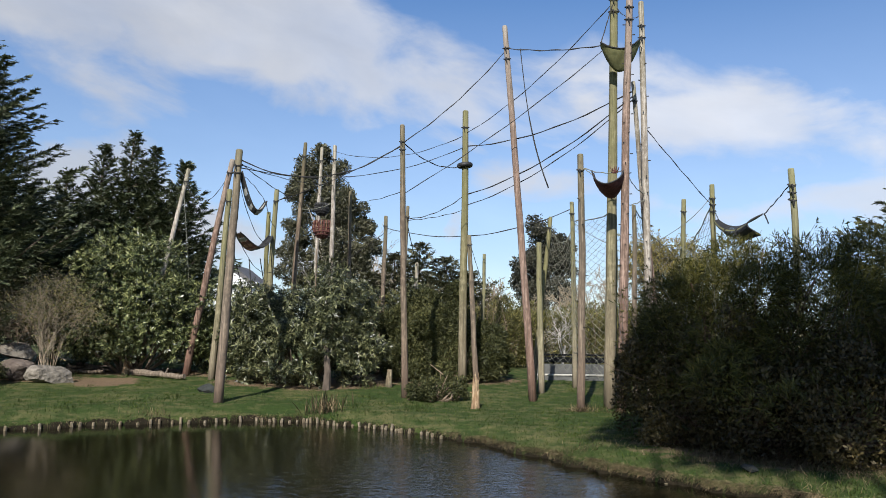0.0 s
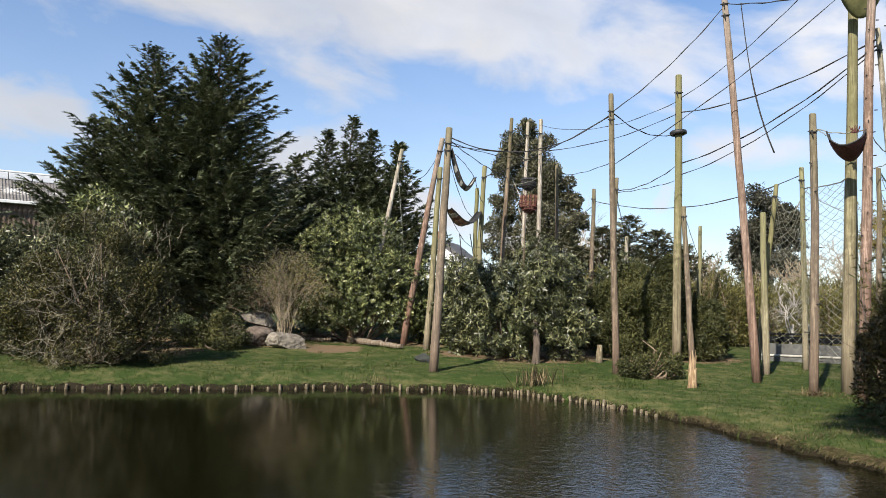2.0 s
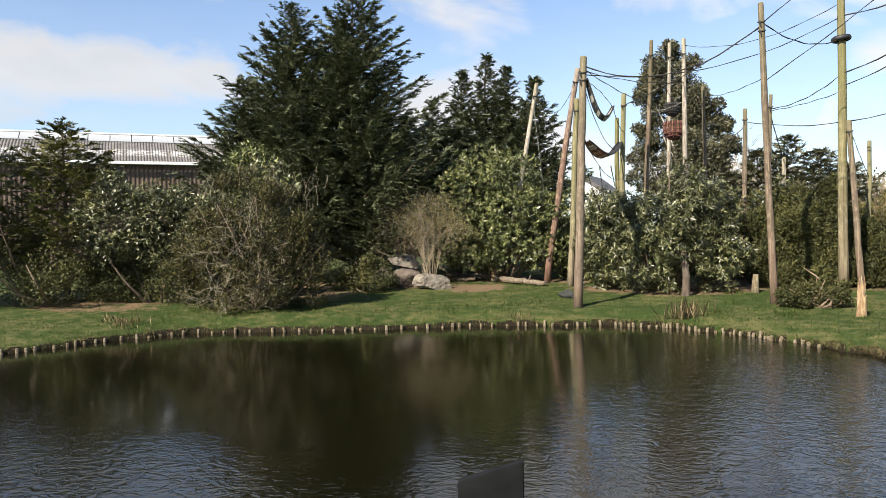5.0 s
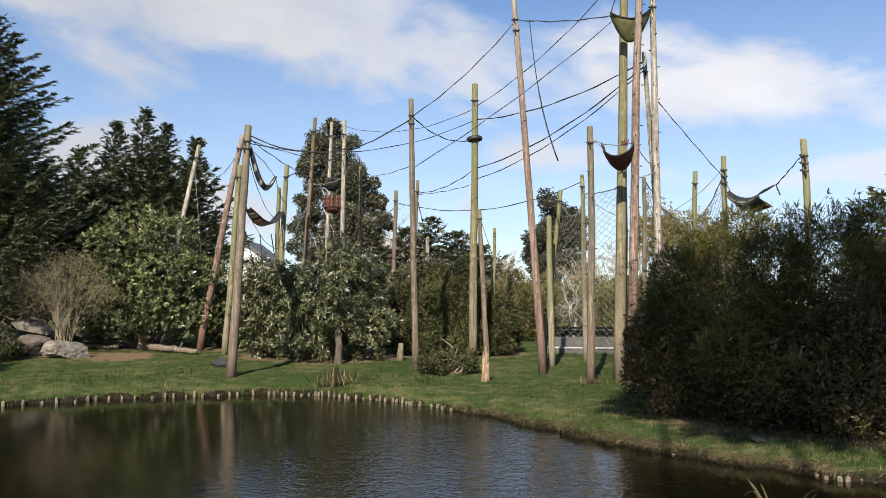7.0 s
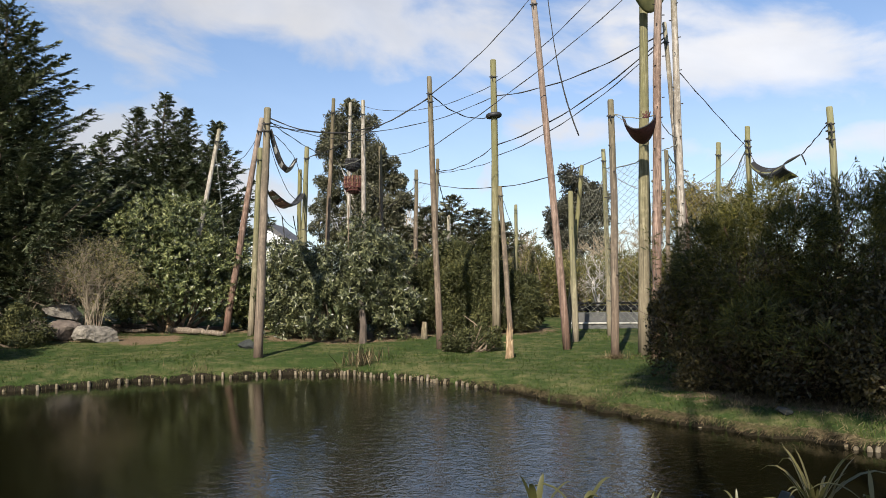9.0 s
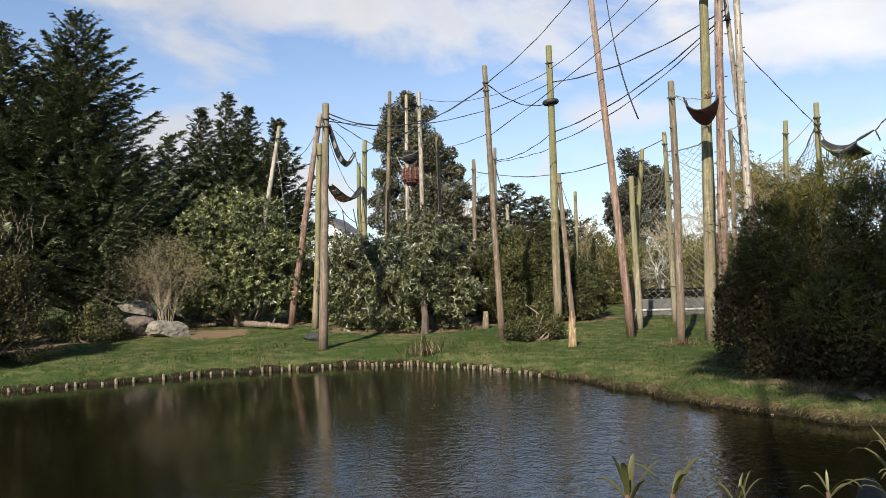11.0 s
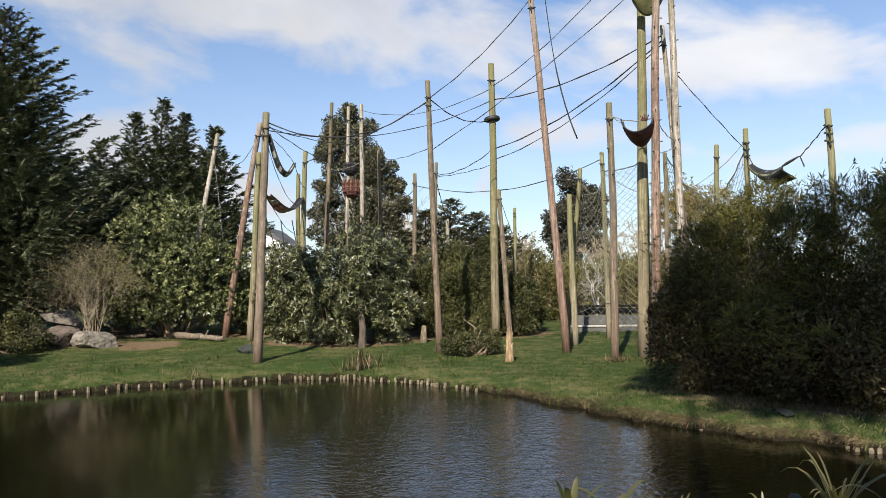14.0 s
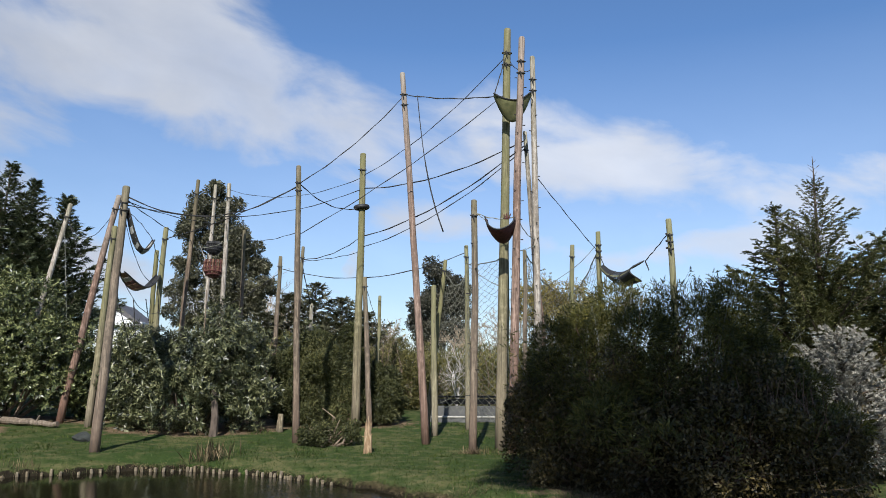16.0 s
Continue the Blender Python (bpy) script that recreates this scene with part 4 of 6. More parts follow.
# a loose end that swings from the high strap
ga = on("G", 0.94) * 0.86 + on("T1", 0.838) * 0.14 + np.array([0, 0, -0.04])
q = np.linspace(0, 1, 14)
tail = Tubes()
tail.add(np.stack([0.45 * q + 0.4 * q**3, -0.1 * q, -4.3 * q], 1), 0.014 + 0.008 * (q > 0.5), 5)
ob = tagged(part("rope", tail.mesh("rope", M["rope"], True)), "loose strap end hanging from a high strap", "rope", "ropes")
ob.location = ga


# ---- hammocks and slings ----
def sling(name, a, b, width, sag, mat, label, rows=14, cols=8, across=None, slats=False, hang=0.0, edge="black", full=1.0):
    """A hanging sheet between two ends: thick cloth with bound edges and tie ropes."""
    a, b = np.array(a, float), np.array(b, float)
    ax = unit(np.array(across, float)) if across is not None else unit(np.cross(b - a, [0, 0, 1.0]))
    ob = thing(name, a, label, "hammock", "hammocks")
    o = a
    q, s = np.linspace(0, 1, rows), np.linspace(-1, 1, cols)

    def place(q, s, up=0.0):
        c = a + (b - a) * q
        pinch = 0.35 + 0.65 * np.sin(np.pi * q) ** 0.6
        c = c + ax * (width / 2 * s * pinch)
        c[2] += -sag * (4 * q * (1 - q)) ** full + 0.22 * width * (s * s) * pinch - hang * max(0.0, -s) * np.sin(np.pi * q) + up
        return c + np.array([0, 0, 0.012 * math.sin(7 * s + 9 * q)]) - o

    if slats:
        # woven belts, each one a strip with gaps between
        for i in range(rows - 1):
            v, f = [], []
            for k, sv in enumerate(s):
                for dq in (0.04, 0.95):
                    for up in (0.0, 0.02):
                        v.append(place(q[i] + dq * (q[1] - q[0]), sv, up))
            for k in range(cols - 1):
                e = k * 4
                f += [(e, e + 4, e + 6, e + 2), (e + 1, e + 3, e + 7, e + 5), (e, e + 1, e + 5, e + 4), (e + 2, e + 6, e + 7, e + 3)]
            f += [(0, 2, 3, 1), (len(v) - 4, len(v) - 3, len(v) - 1, len(v) - 2)]
            part("belt", mesh_of("belt", v, f, M[mat[i % len(mat)]]), ob)
    else:
        v = [place(a1, b1) for a1 in q for b1 in s] + [place(a1, b1, 0.02) for a1 in q for b1 in s]
        n = rows * cols
        f = []
        for i in range(rows - 1):
            for k in range(cols - 1):
                e = i * cols + k
                f += [(e, e + 1, e + cols + 1, e + cols), (n + e, n + e + cols, n + e + cols + 1, n + e + 1)]
        for i in range(rows - 1):
            e = i * cols
            f += [(e, e + cols, n + e + cols, n + e), (e + cols - 1, n + e + cols - 1, n + e + 2 * cols - 1, e + 2 * cols - 1)]
        for k in range(cols - 1):
            e = (rows - 1) * cols + k
            f += [(k, n + k, n + k + 1, k + 1), (e, e + 1, n + e + 1, n + e)]
        part("sheet", mesh_of("sheet", v, f, M[mat[0]], True), ob)
    for sv in (-1, 1):
        t = Tubes()
        t.add(np.array([place(x, sv, 0.01) for x in q]), 0.022, 5)
        part("bound_edge", t.mesh("bound_edge", M[edge]), ob)
    return ob


# canvas sling high between the tallest poles
sling("canvas_sling", (4.24, 19.98, 9.97), (5.43, 20.3, 10.2), 0.62, 0.78, ["canvas"], "green-stained canvas sling hung between tall poles", across=(0.2, 0.95, 0), rows=20, cols=12, hang=-0.4)
rope((4.24, 19.98, 9.97), on("T1", 0.94), 0.0, 0.03, label=STRAP)
# dark red hammock half way up
hm = on("D", 0.955)
sling("hammock", (4.0, 19.9, 6.34), (4.78, 19.6, 6.3), 0.8, 0.5, ["redweb"], "dark red woven webbing hammock tied to poles", rows=18, cols=9, hang=0.25, full=0.6)
for k in range(14):
    p = np.array([4.5 + 0.03 * (k % 5), 19.7 + 0.03 * (k % 3), 6.36])
    rope(p, p + np.array([0.05 * math.sin(k * 2.2), 0.03 * math.cos(k), 0.12 + 0.06 * math.sin(k * 1.7)]), 0.0, 0.014, "redweb", "frayed dark red strip on a hammock")
rope(hm, on("T2", 0.555), 0.14, 0.025, "ropegreen", "grey rope holding a dark red hammock")
rope(hm, np.array([4.0, 19.9, 6.34]), 0.0, 0.022, "ropegreen", "grey rope holding a dark red hammock")
rope(on("T2", 0.55), on("T3", 0.52), 0.16, 0.022, "ropegreen", "grey rope tied between tall poles")
rope(on("T2", 0.47), on("T3", 0.505), 0.03, 0.022, "ropegreen", "grey rope tied between tall poles")
# black webbing hammock over the bamboo
HL, HR = np.array([8.0, 21.6, 5.44]), np.array([8.14, 18.83, 5.18])


def trough(a, b, label, rows=13, cols=11):
    """A hammock of woven belts, gathered at one end and hanging open at the other."""
    ob = thing("hammock", a, label, "hammock", "hammocks")
    span = b - a

    def place(q, v, out=0.0):
        p = a + span * q + np.array([0, 0, -0.3 * 4 * q * (1 - q) * (1 - 0.35 * q)])
        deep = 0.16 + 0.42 * q**0.8 + 0.025 * math.sin(9 * q + 3 * v)
        return p - a + np.array([-0.34 * math.sin(math.pi * v) * (0.35 + 0.65 * q) - 0.12 * v * q - out, 0.1 * math.sin(5 * v) * q, -deep * v])

    for k in range(cols - 1):
        v, f = [], []
        for i in range(rows):
            for edge in (0.03, 0.94):
                for out in (0.0, 0.02):
                    v.append(place(i / (rows - 1), (k + edge) / (cols - 1), out))
        for i in range(rows - 1):
            e = i * 4
            f += [(e, e + 4, e + 6, e + 2), (e + 1, e + 3, e + 7, e + 5), (e, e + 1, e + 5, e + 4), (e + 2, e + 6, e + 7, e + 3)]
        f += [(0, 2, 3, 1), (len(v) - 4, len(v) - 3, len(v) - 1, len(v) - 2)]
        part("belt", mesh_of("belt", v, f, M[("black", "black", "black", "canvas", "black")[k % 5 if k > 2 else 0]]), ob)
    for i in (4, 8, 12):
        t = Tubes()
        t.add(np.array([place(i / 12, v, 0.03) for v in np.linspace(0, 1, 9)]), 0.02, 5)
        part("cross_band", t.mesh("cross_band", M["black"]), ob)


trough(HL, HR, "black belt-webbing hammock with faded pale straps")
rope(on("E", 0.95), HR, 0.02, 0.024)
rope(HR, HR + np.array([0.1, 0, -0.25]), 0.0, 0.03)
rope(on("H2", 0.9), HL, 0.02, 0.024)
# two belt hammocks between the poles by the laurels
sling("hammock", on("C", 0.91) + (0.08, 0.1, 0), on("C", 0.80) + (0.74, 0.5, 0.0), 0.42, 0.7, ["black", "black", "paleweb"] * 3 + ["paleweb"] * 5, "black and white belt-ladder hammock hanging from pole", slats=True, rows=15)
rope(on("C", 0.91), on("C", 0.80) + (0.74, 0.5, 0.0), -0.12, 0.016)
rope(on("C", 0.80) + (0.74, 0.5, 0.0), on("P5", 0.80), 0.15, 0.02)
sling("hammock", on("C", 0.665) + (0.1, 0.2, 0), on("P5", 0.74) + (-0.1, -0.1, 0), 0.34, 0.46, ["rust", "paleweb", "redweb", "rust", "redweb", "rust"] + ["black"] * 8, "red and black woven hammock with torn straps", slats=True, rows=15, hang=0.12)
for k, (f, dz) in enumerate(((0.35, 1.1), (0.62, 0.7), (0.9, 1.2))):
    p = on("C", 0.665) * (1 - f) + on("P5", 0.74) * f + np.array([0, 0, -2.9 * f * (1 - f) - 0.1])
    rope(p, p + np.array([0.12, 0.05, -dz]), 0.0, 0.03, "black", "torn strap hanging below a hammock")


def basket(at, r, mat, label):
    """A hanging basket of crossed belts."""
    ob = thing("hanging_basket", at, label, "basket", "hammocks")
    for i in range(12):
        a = i * math.pi / 12
        w = np.linspace(-2.1, 2.1, 16)
        t = Tubes()
        t.add(np.stack([r * np.sin(w) * math.cos(a), r * np.sin(w) * math.sin(a), -r * 1.15 * np.cos(w)], 1), 0.035, 5)
        part("belt", t.mesh("belt", M[mat[i % 2]]), ob)
    for h in (0.2, 0.55, 0.85, 1.05):
        w = np.linspace(0, 2 * np.pi, 20)
        rr = r * math.sqrt(max(0.05, 1 - (h - 0.2) ** 2))
        t = Tubes()
        t.add(np.stack([rr * np.cos(w), rr * np.sin(w), 0 * w - r * h + 0.02 * np.sin(3 * w)], 1), 0.03, 5)
        part("hoop", t.mesh("hoop", M[mat[1]]), ob)
    return ob


bc = (on("P7", 0.62) + on("P8", 0.62)) / 2 + np.array([-0.05, -0.3, 0.05])
basket(bc, 0.42, ("rust", "redweb"), "rusty brown woven basket nest between poles")
basket(bc + np.array([-0.1, 0.2, 0.85]), 0.3, ("black", "rubber"), "black rubber belt nest between poles")
for dx in (-0.35, 0.35):
    rope(bc + np.array([dx, 0, -0.1]), on("P7" if dx < 0 else "P8", 0.72), 0.02, 0.02)

# the tyre that collars the thick pole
tw = Tubes()
a = np.linspace(0, 2 * np.pi, 25)
tw.add(np.stack([0.2 * np.cos(a), 0.2 * np.sin(a), 0.02 * np.cos(a)], 1), 0.085, 10, False)
ob = tagged(part("tyre", tw.mesh("tyre", M["rubber"], True)), "black rubber tyre round a green pole", "tyre")
ob.location = on("B", 0.797)


def net(corners, nu, nv, label, sag=0.25, seed=3):
    """A knotted net of slack diamond meshes stretched over four corners."""
    r = np.random.default_rng(seed)
    tl, tr, br, bl = (np.array(c, float) for c in corners)
    u, v = np.meshgrid(np.linspace(0, 1, nu), np.linspace(0, 1, nv), indexing="ij")
    u3, v3 = u[..., None], v[..., None]
    p = (tl * (1 - u3) + tr * u3) * (1 - v3) + (bl * (1 - u3) + br * u3) * v3
    p[..., 2] -= 4 * sag * u * (1 - u) * (1 - 0.7 * v)
    p += r.normal(size=p.shape) * 0.018
    p[..., 1] += 0.25 * np.sin(u * 5) * np.sin(v * 3)
    o = tl
    t = Tubes()
    for i in range(nu):
        for k in range(nv):
            if (i + k) % 2:
                continue
            for di in (-1, 1):
                if 0 <= i + di < nu and k + 1 < nv:
                    t.add(np.array([p[i, k], (p[i, k] + p[i + di, k + 1]) / 2 - (0, 0, 0.012), p[i + di, k + 1]]) - o, 0.007, 3, False)
    ob = tagged(part("climbing_net", t.mesh("climbing_net", M["ropegreen"])), label, "net")
    ob.location = o
    e = Tubes()
    e.add(p[:, 0] - o, 0.018, 5)
    part("head_rope", e.mesh("head_rope", M["ropegreen"]), ob)
    return ob


net((on("D2", 0.9), on("T5", 0.79), on("T5", 0.1), on("D2", 0.06)), 13, 47, "grey knotted diamond-mesh climbing net between poles", 0.1)
net((on("T6", 1.0), on("H", 0.75), on("H", 0.2), on("T6", 0.25)), 23, 33, "slack grey knotted climbing net behind bamboo", 0.45, 4)
net((on("H", 0.75), on("H2", 0.93), on("H2", 0.3), on("H", 0.2)), 13, 37, "bunched grey net gathered up to a pole", 0.3, 5)
net((on("G3", 0.95), on("D2", 0.85), on("D2", 0.1), on("G3", 0.2)), 11, 35, "thin slack net beside the hedge", 0.5, 6)


# ---- stumps, logs and rocks ----
def broken_stump(x, y, h, dia, label, seed, snapped=True):
    """A snapped trunk that ends in splinters."""
    r = np.random.default_rng(seed)
    ob = thing("tree_stump", (x, y, ground_z(x, y)), label, "stump")
    t = Tubes()
    q = np.linspace(0, 1, 6)
    t.add(np.stack([0.03 * q, 0 * q, h * (0.55 if snapped else 1.0) * q - 0.05], 1), dia / 2 * (1.25 - 0.4 * q), 10)
    part("trunk", t.mesh("trunk", M["broken" if snapped else "stake"]), ob)
    if not snapped:
        return ob
    for i in range(11):
        a = i * 2 * math.pi / 11
        d = dia * 0.3
        s = Tubes()
        s.add(np.array([[d * math.cos(a), d * math.sin(a), h * 0.1], [d * math.cos(a), d * math.sin(a), h * 0.55], [d * math.cos(a) * r.uniform(0.4, 1.5) + 0.02, d * math.sin(a), h * r.uniform(0.7, 1.05)]]), np.array([0.03, 0.028, 0.004]), 4)
        part("splinter", s.mesh("splinter", M["broken"]), ob)
    for sgn in (-1, 1):
        s = Tubes()
        s.add(np.array([[0, 0, h * 0.42], [sgn * dia * 0.7, 0, h * 0.5 + 0.04 * sgn]]), np.array([0.025, 0.008]), 4)
        part("splinter", s.mesh("splinter", M["broken"]), ob)
    return ob


broken_stump(0.92, 20.23, 0.92, 0.2, "snapped pale tree stump with splintered top in grass", 4)
broken_stump(-1.72, 25.1, 0.62, 0.2, "short weathered wooden stump beside a path", 5, False)
broken_stump(-11.2, 27.0, 0.55, 0.28, "orange-brown rotten stump under the laurel", 6)


def boulder(x, y, size, mat, label, seed, rz=0.0, dz=0.0):
    r = np.random.default_rng(seed)
    bm = bmesh.new()
    bmesh.ops.create_icosphere(bm, subdivisions=4, radius=0.5)
    co = np.array([v.co for v in bm.verts])
    for _ in range(11):
        n = unit(r.normal(size=3))
        lim = r.uniform(0.2, 0.33)
        over = np.maximum(0, co @ n - lim)
        co -= n * over[:, None] * 0.97
    co *= (1 + 0.05 * lumps(co, 9, seed) + 0.05 * lumps(co, 26, seed) + 0.02 * lumps(co, 60, seed))[:, None]
    co = co / (co.max(0) - co.min(0)) * size
    for v, c in zip(bm.verts, co):
        v.co = c
    ob = tagged(part("boulder", bm_mesh("boulder", bm, M[mat])), label, "rock", "rocks")
    ob.location = (x, y, ground_z(x, y) + size[2] * 0.27 + dz)
    ob.rotation_euler = (0, 0, radians(rz))
    return ob


boulder(-12.1, 23.75, (1.45, 0.95, 0.7), "rock", "large flat-topped pale sandstone boulder on grass", 3, 12)
boulder(-13.45, 24.0, (1.0, 0.9, 0.75), "rockdark", "brown stained boulder at the foot of a pile", 5, 30)
boulder(-14.3, 24.1, (1.1, 0.9, 0.8), "rockdark", "brown weathered boulder in a stone pile", 8, -20)
boulder(-13.75, 24.35, (1.2, 0.9, 0.6), "rock", "pale boulder resting on other stones", 9, 8, 0.68)
boulder(-15.1, 23.6, (0.9, 0.8, 0.6), "rock", "pale boulder beside a dark shrub", 10, 40)
boulder(-6.95, 22.75, (0.62, 0.45, 0.36), "stonedark", "low dark rounded stone near a pole", 22, 5)
boulder(5.0, 12.35, (0.26, 0.2, 0.15), "stonedark", "small dark stone on the bank", 14, 5)


def log(pts, r0, r1, mat, label, knots=3, seed=1):
    r = np.random.default_rng(seed)
    pts = np.array(pts, float)
    k = 14
    q = np.linspace(0, 1, k)
    s = np.linspace(0, 1, len(pts))
    c = np.stack([np.interp(q, s, pts[:, i]) for i in range(3)], 1)
    c[:, 2] = [ground_z(a, b) for a, b in c[:, :2]] + c[:, 2]
    ob = thing("log", tuple(c[0]), label, "log")
    t = Tubes()
    t.add(c - c[0] + r.normal(size=c.shape) * 0.012, (r0 + (r1 - r0) * q) * (1 + 0.04 * r.normal(size=k)), 10)
    part("trunk", t.mesh("trunk", M[mat]), ob)
    for _ in range(knots):
        i = r.integers(2, k - 2)
        t = Tubes()
        d = unit(np.array([r.normal(), r.normal(), 0.5]))
        t.add(np.array([c[i], c[i] + d * r0 * 2.2]) - c[0], np.array([r0 * 0.4, r0 * 0.2]), 6)
        part("branch_stub", t.mesh("branch_stub", M[mat]), ob)
    return ob


log(((-10.8, 26.6, 0.12), (-9.8, 25.9, 0.13), (-8.6, 25.5, 0.1)), 0.135, 0.08, "log", "bleached fallen log lying beside a leaning pole", 1, 2)
log(((-13.3, 27.0, 0.2), (-12.2, 26.6, 0.22), (-11.4, 26.3, 0.3)), 0.08, 0.035, "bark", "dark grey driftwood branch on bare earth", 2, 3)
log(((-13.1, 26.7, 0.08), (-12.3, 26.2, 0.08), (-11.6, 26.1, 0.12)), 0.08, 0.05, "log", "pale dry branch on bare earth", 2, 4)
log(((-12.9, 26.9, 0.32), (-12.2, 26.5, 0.3), (-11.5, 26.4, 0.12)), 0.05, 0.03, "bark", "thin dark branch on a wood pile", 1, 5)

# ---- low wall and rail beyond the grass ----
wall = thing("low_wall", (7.0, 27.6, float(land(7.0, 27.6)) - 0.27), "low grey concrete wall with pale coping and dark rail", "wall", kind="structure")
for i in range(1, 7):
    x = -3.2 + i * 1.62 - 1.2
    b = part("panel", box("panel", (1.6, 0.16, 0.5), M["greywall"], 0.012), wall)
    b.location = (x, 0.55 + 0.03 * i, 0.58)
    c = part("coping", box("coping", (1.61, 0.26, 0.06), M["paleconc"], 0.015), wall)
    c.location = (x, 0.2 + 0.03 * i, 0.45)
    f = part("footing", box("footing", (1.6, 0.2, 0.42), M["greywall"], 0.012), wall)
    f.location = (x, 0.2 + 0.03 * i, 0.2)
    p = part("post", box("post", (0.07, 0.07, 1.25), M["blackpaint"], 0.006), wall)
    p.location = (x, 0.85 + 0.03 * i, 0.6)
    rl = part("rail", box("rail", (1.64, 0.05, 0.07), M["blackpaint"], 0.006), wall)
    rl.location = (x, 0.85 + 0.03 * i, 1.16)
    bd = part("board", box("board", (1.6, 0.03, 0.2), M["blackpaint"], 0.006), wall)
    bd.location = (x, 0.72 + 0.03 * i, 0.98)

# ---- stakes along the bank ----
edging = thing("bank_edging", (0, 0, WATER), "row of short weathered wooden stakes along the bank", "edging", kind="structure")


def build_stakes():
    r = np.random.default_rng(5)
    st = []
    for i in range(5):
        t = Tubes()
        h = 0.06 + 0.017 * i
        t.add(np.array([[0, 0, -0.3], [0, 0, h - 0.02], [0.004, 0.003, h]]), np.array([0.037, 0.036, 0.028]), 8)
        st.append(t.mesh("stake", M["stake"], False))
    seg = np.roll(LOOP, -1, 0) - LOOP
    cum = np.concatenate([[0], np.cumsum(np.linalg.norm(seg, axis=1))])
    run = np.arange(0, cum[-1], 0.1)
    x = np.interp(run, cum, np.append(LOOP[:, 0], LOOP[0, 0]))
    y = np.interp(run, cum, np.append(LOOP[:, 1], LOOP[0, 1]))
    gap = 0.0
    for s, a, b in zip(run, x, y):
        if b < 9.6 or a > 9:
            continue
        gap -= 0.1
        if gap > 0 or r.random() < 0.1:
            continue
        gap = r.uniform(0.08, 0.2) if -4.5 < a < 0.4 or a > 5.2 else r.uniform(0.14, 0.36)
        if 0.2 < a < 5.2 and r.random() < 0.85:
            continue
        o = part("stake", st[r.integers(0, 5)], edging)
        n = np.array([a, b]) - np.array([-3.0, 9.5])
        n /= np.linalg.norm(n)
        o.location = (a - 0.05 * n[0], b - 0.05 * n[1], r.uniform(-0.02, 0.03) - (0.05 if a > 0.2 else 0.0))
        o.rotation_euler = (r.normal() * 0.1, r.normal() * 0.1, r.uniform(0, 6))


build_stakes()

# ---- trees and shrubs ----
TREES = "conifers behind the pond"
conifer("cypress", -19.3, 25.2, 11.2, 4.2, "cypress", 380, "tall dark green cypress behind the pond bank", "tree", 11, power=0.74, spire=1.7, group=TREES, wind=0.16, rise=0.3, fan=0.24, leaf=0.18, leaflets=16, shoots=10)
conifer("cypress", -17.1, 26.4, 11.9, 4.3, "cypress", 430, "tall dense dark cypress with feathery tips", "tree", 12, power=0.7, spire=1.7, group=TREES, wind=0.26, rise=0.3, fan=0.24, leaf=0.18, leaflets=16, shoots=10)
conifer("cypress", -21.0, 24.2, 8.2, 2.7, "cypress", 220, "lower dark cypress at the edge of a clump", "tree", 13, power=0.7, group=TREES, wind=0.1, rise=0.3, leaf=0.18, leaflets=16, shoots=10)
conifer("cypress", -15.7, 25.6, 6.6, 2.5, "cypress", 190, "low dark cypress at the foot of a taller one", "tree", 14, power=0.6, group=TREES, wind=0.2, leaf=0.18, leaflets=14, shoots=10)
for i, (x, y, h, rad) in enumerate(((-18.2, 32.4, 7.8, 2.8), (-17.2, 33.6, 8.9, 2.8), (-15.7, 33.9, 10.2, 2.8), (-14.5, 34.1, 10.8, 2.7), (-13.65, 34.6, 10.2, 2.7), (-12.1, 34.2, 9.5, 2.2))):
    conifer("cypress", x, y, h - 0.5, rad, "cypress", 200, "dark cypress in a close row behind laurels", "tree", 20 + i, power=0.75, leaf=0.26, leaflets=12, shoots=8, group=TREES, wind=0.42, rise=0.5, fan=0.24, spire=1.05, ragged=0.5)
for i, (x, y, h) in enumerate(((-2.7, 42, 5.6), (-1.3, 42, 6.2), (0.2, 42, 5.4), (-3.9, 41, 4.4), (1.4, 41, 4.6))):
    conifer("conifer", x, y, h, 2.1, "euca", 90, "small dark green conifer in the distance", "tree", 30 + i, power=0.7, leaf=0.34, leaflets=9, shoots=5, group="far conifers", rise=0.4)


def tall_tree(x, y, height, lobes, label, seed, count, size=0.5, mat="euca"):
    """A tall broadleaf evergreen with a columnar, broken crown."""
    z = float(land(x, y))
    lobes, main = clumpy(lobes, 12, seed, 0.4), lobes
    ob = thing("eucalyptus_tree", (x, y, z), label, "tree", "grey-green trees")
    o = np.array([x, y, z])
    t = Tubes()
    q = np.linspace(0, 1, 8)
    t.add(np.stack([0.4 * np.sin(q * 2), 0 * q, height * 0.9 * q], 1), 0.28 * (1.05 - q) + 0.02, 9)
    part("trunk", t.mesh("trunk", M["barkpale"], True), ob)
    lb = Tubes()
    for i, b in enumerate(main):
        limbs(lb, np.array([0, 0, max(1.0, b[2] - z - b[5] * 1.6)]), np.array(b[:3]) - o, 0.3 * b[3], 3, 0.07, seed + i)
    tagged(part("limbwork", lb.mesh("limbwork", M["barkpale"]), ob), kind="stuff")
    r = np.random.default_rng(seed)
    c, d = lobe_points(lobes, count, 0.75, seed, floor=1.0)
    a = unit(d + r.normal(size=d.shape) * 0.8 + np.array([0, 0, -0.2]))
    ln = size * r.uniform(0.5, 1.2, len(c))
    part("crown", leaves("crown", L[mat], c - o, a, ln, ln * 0.32), ob)


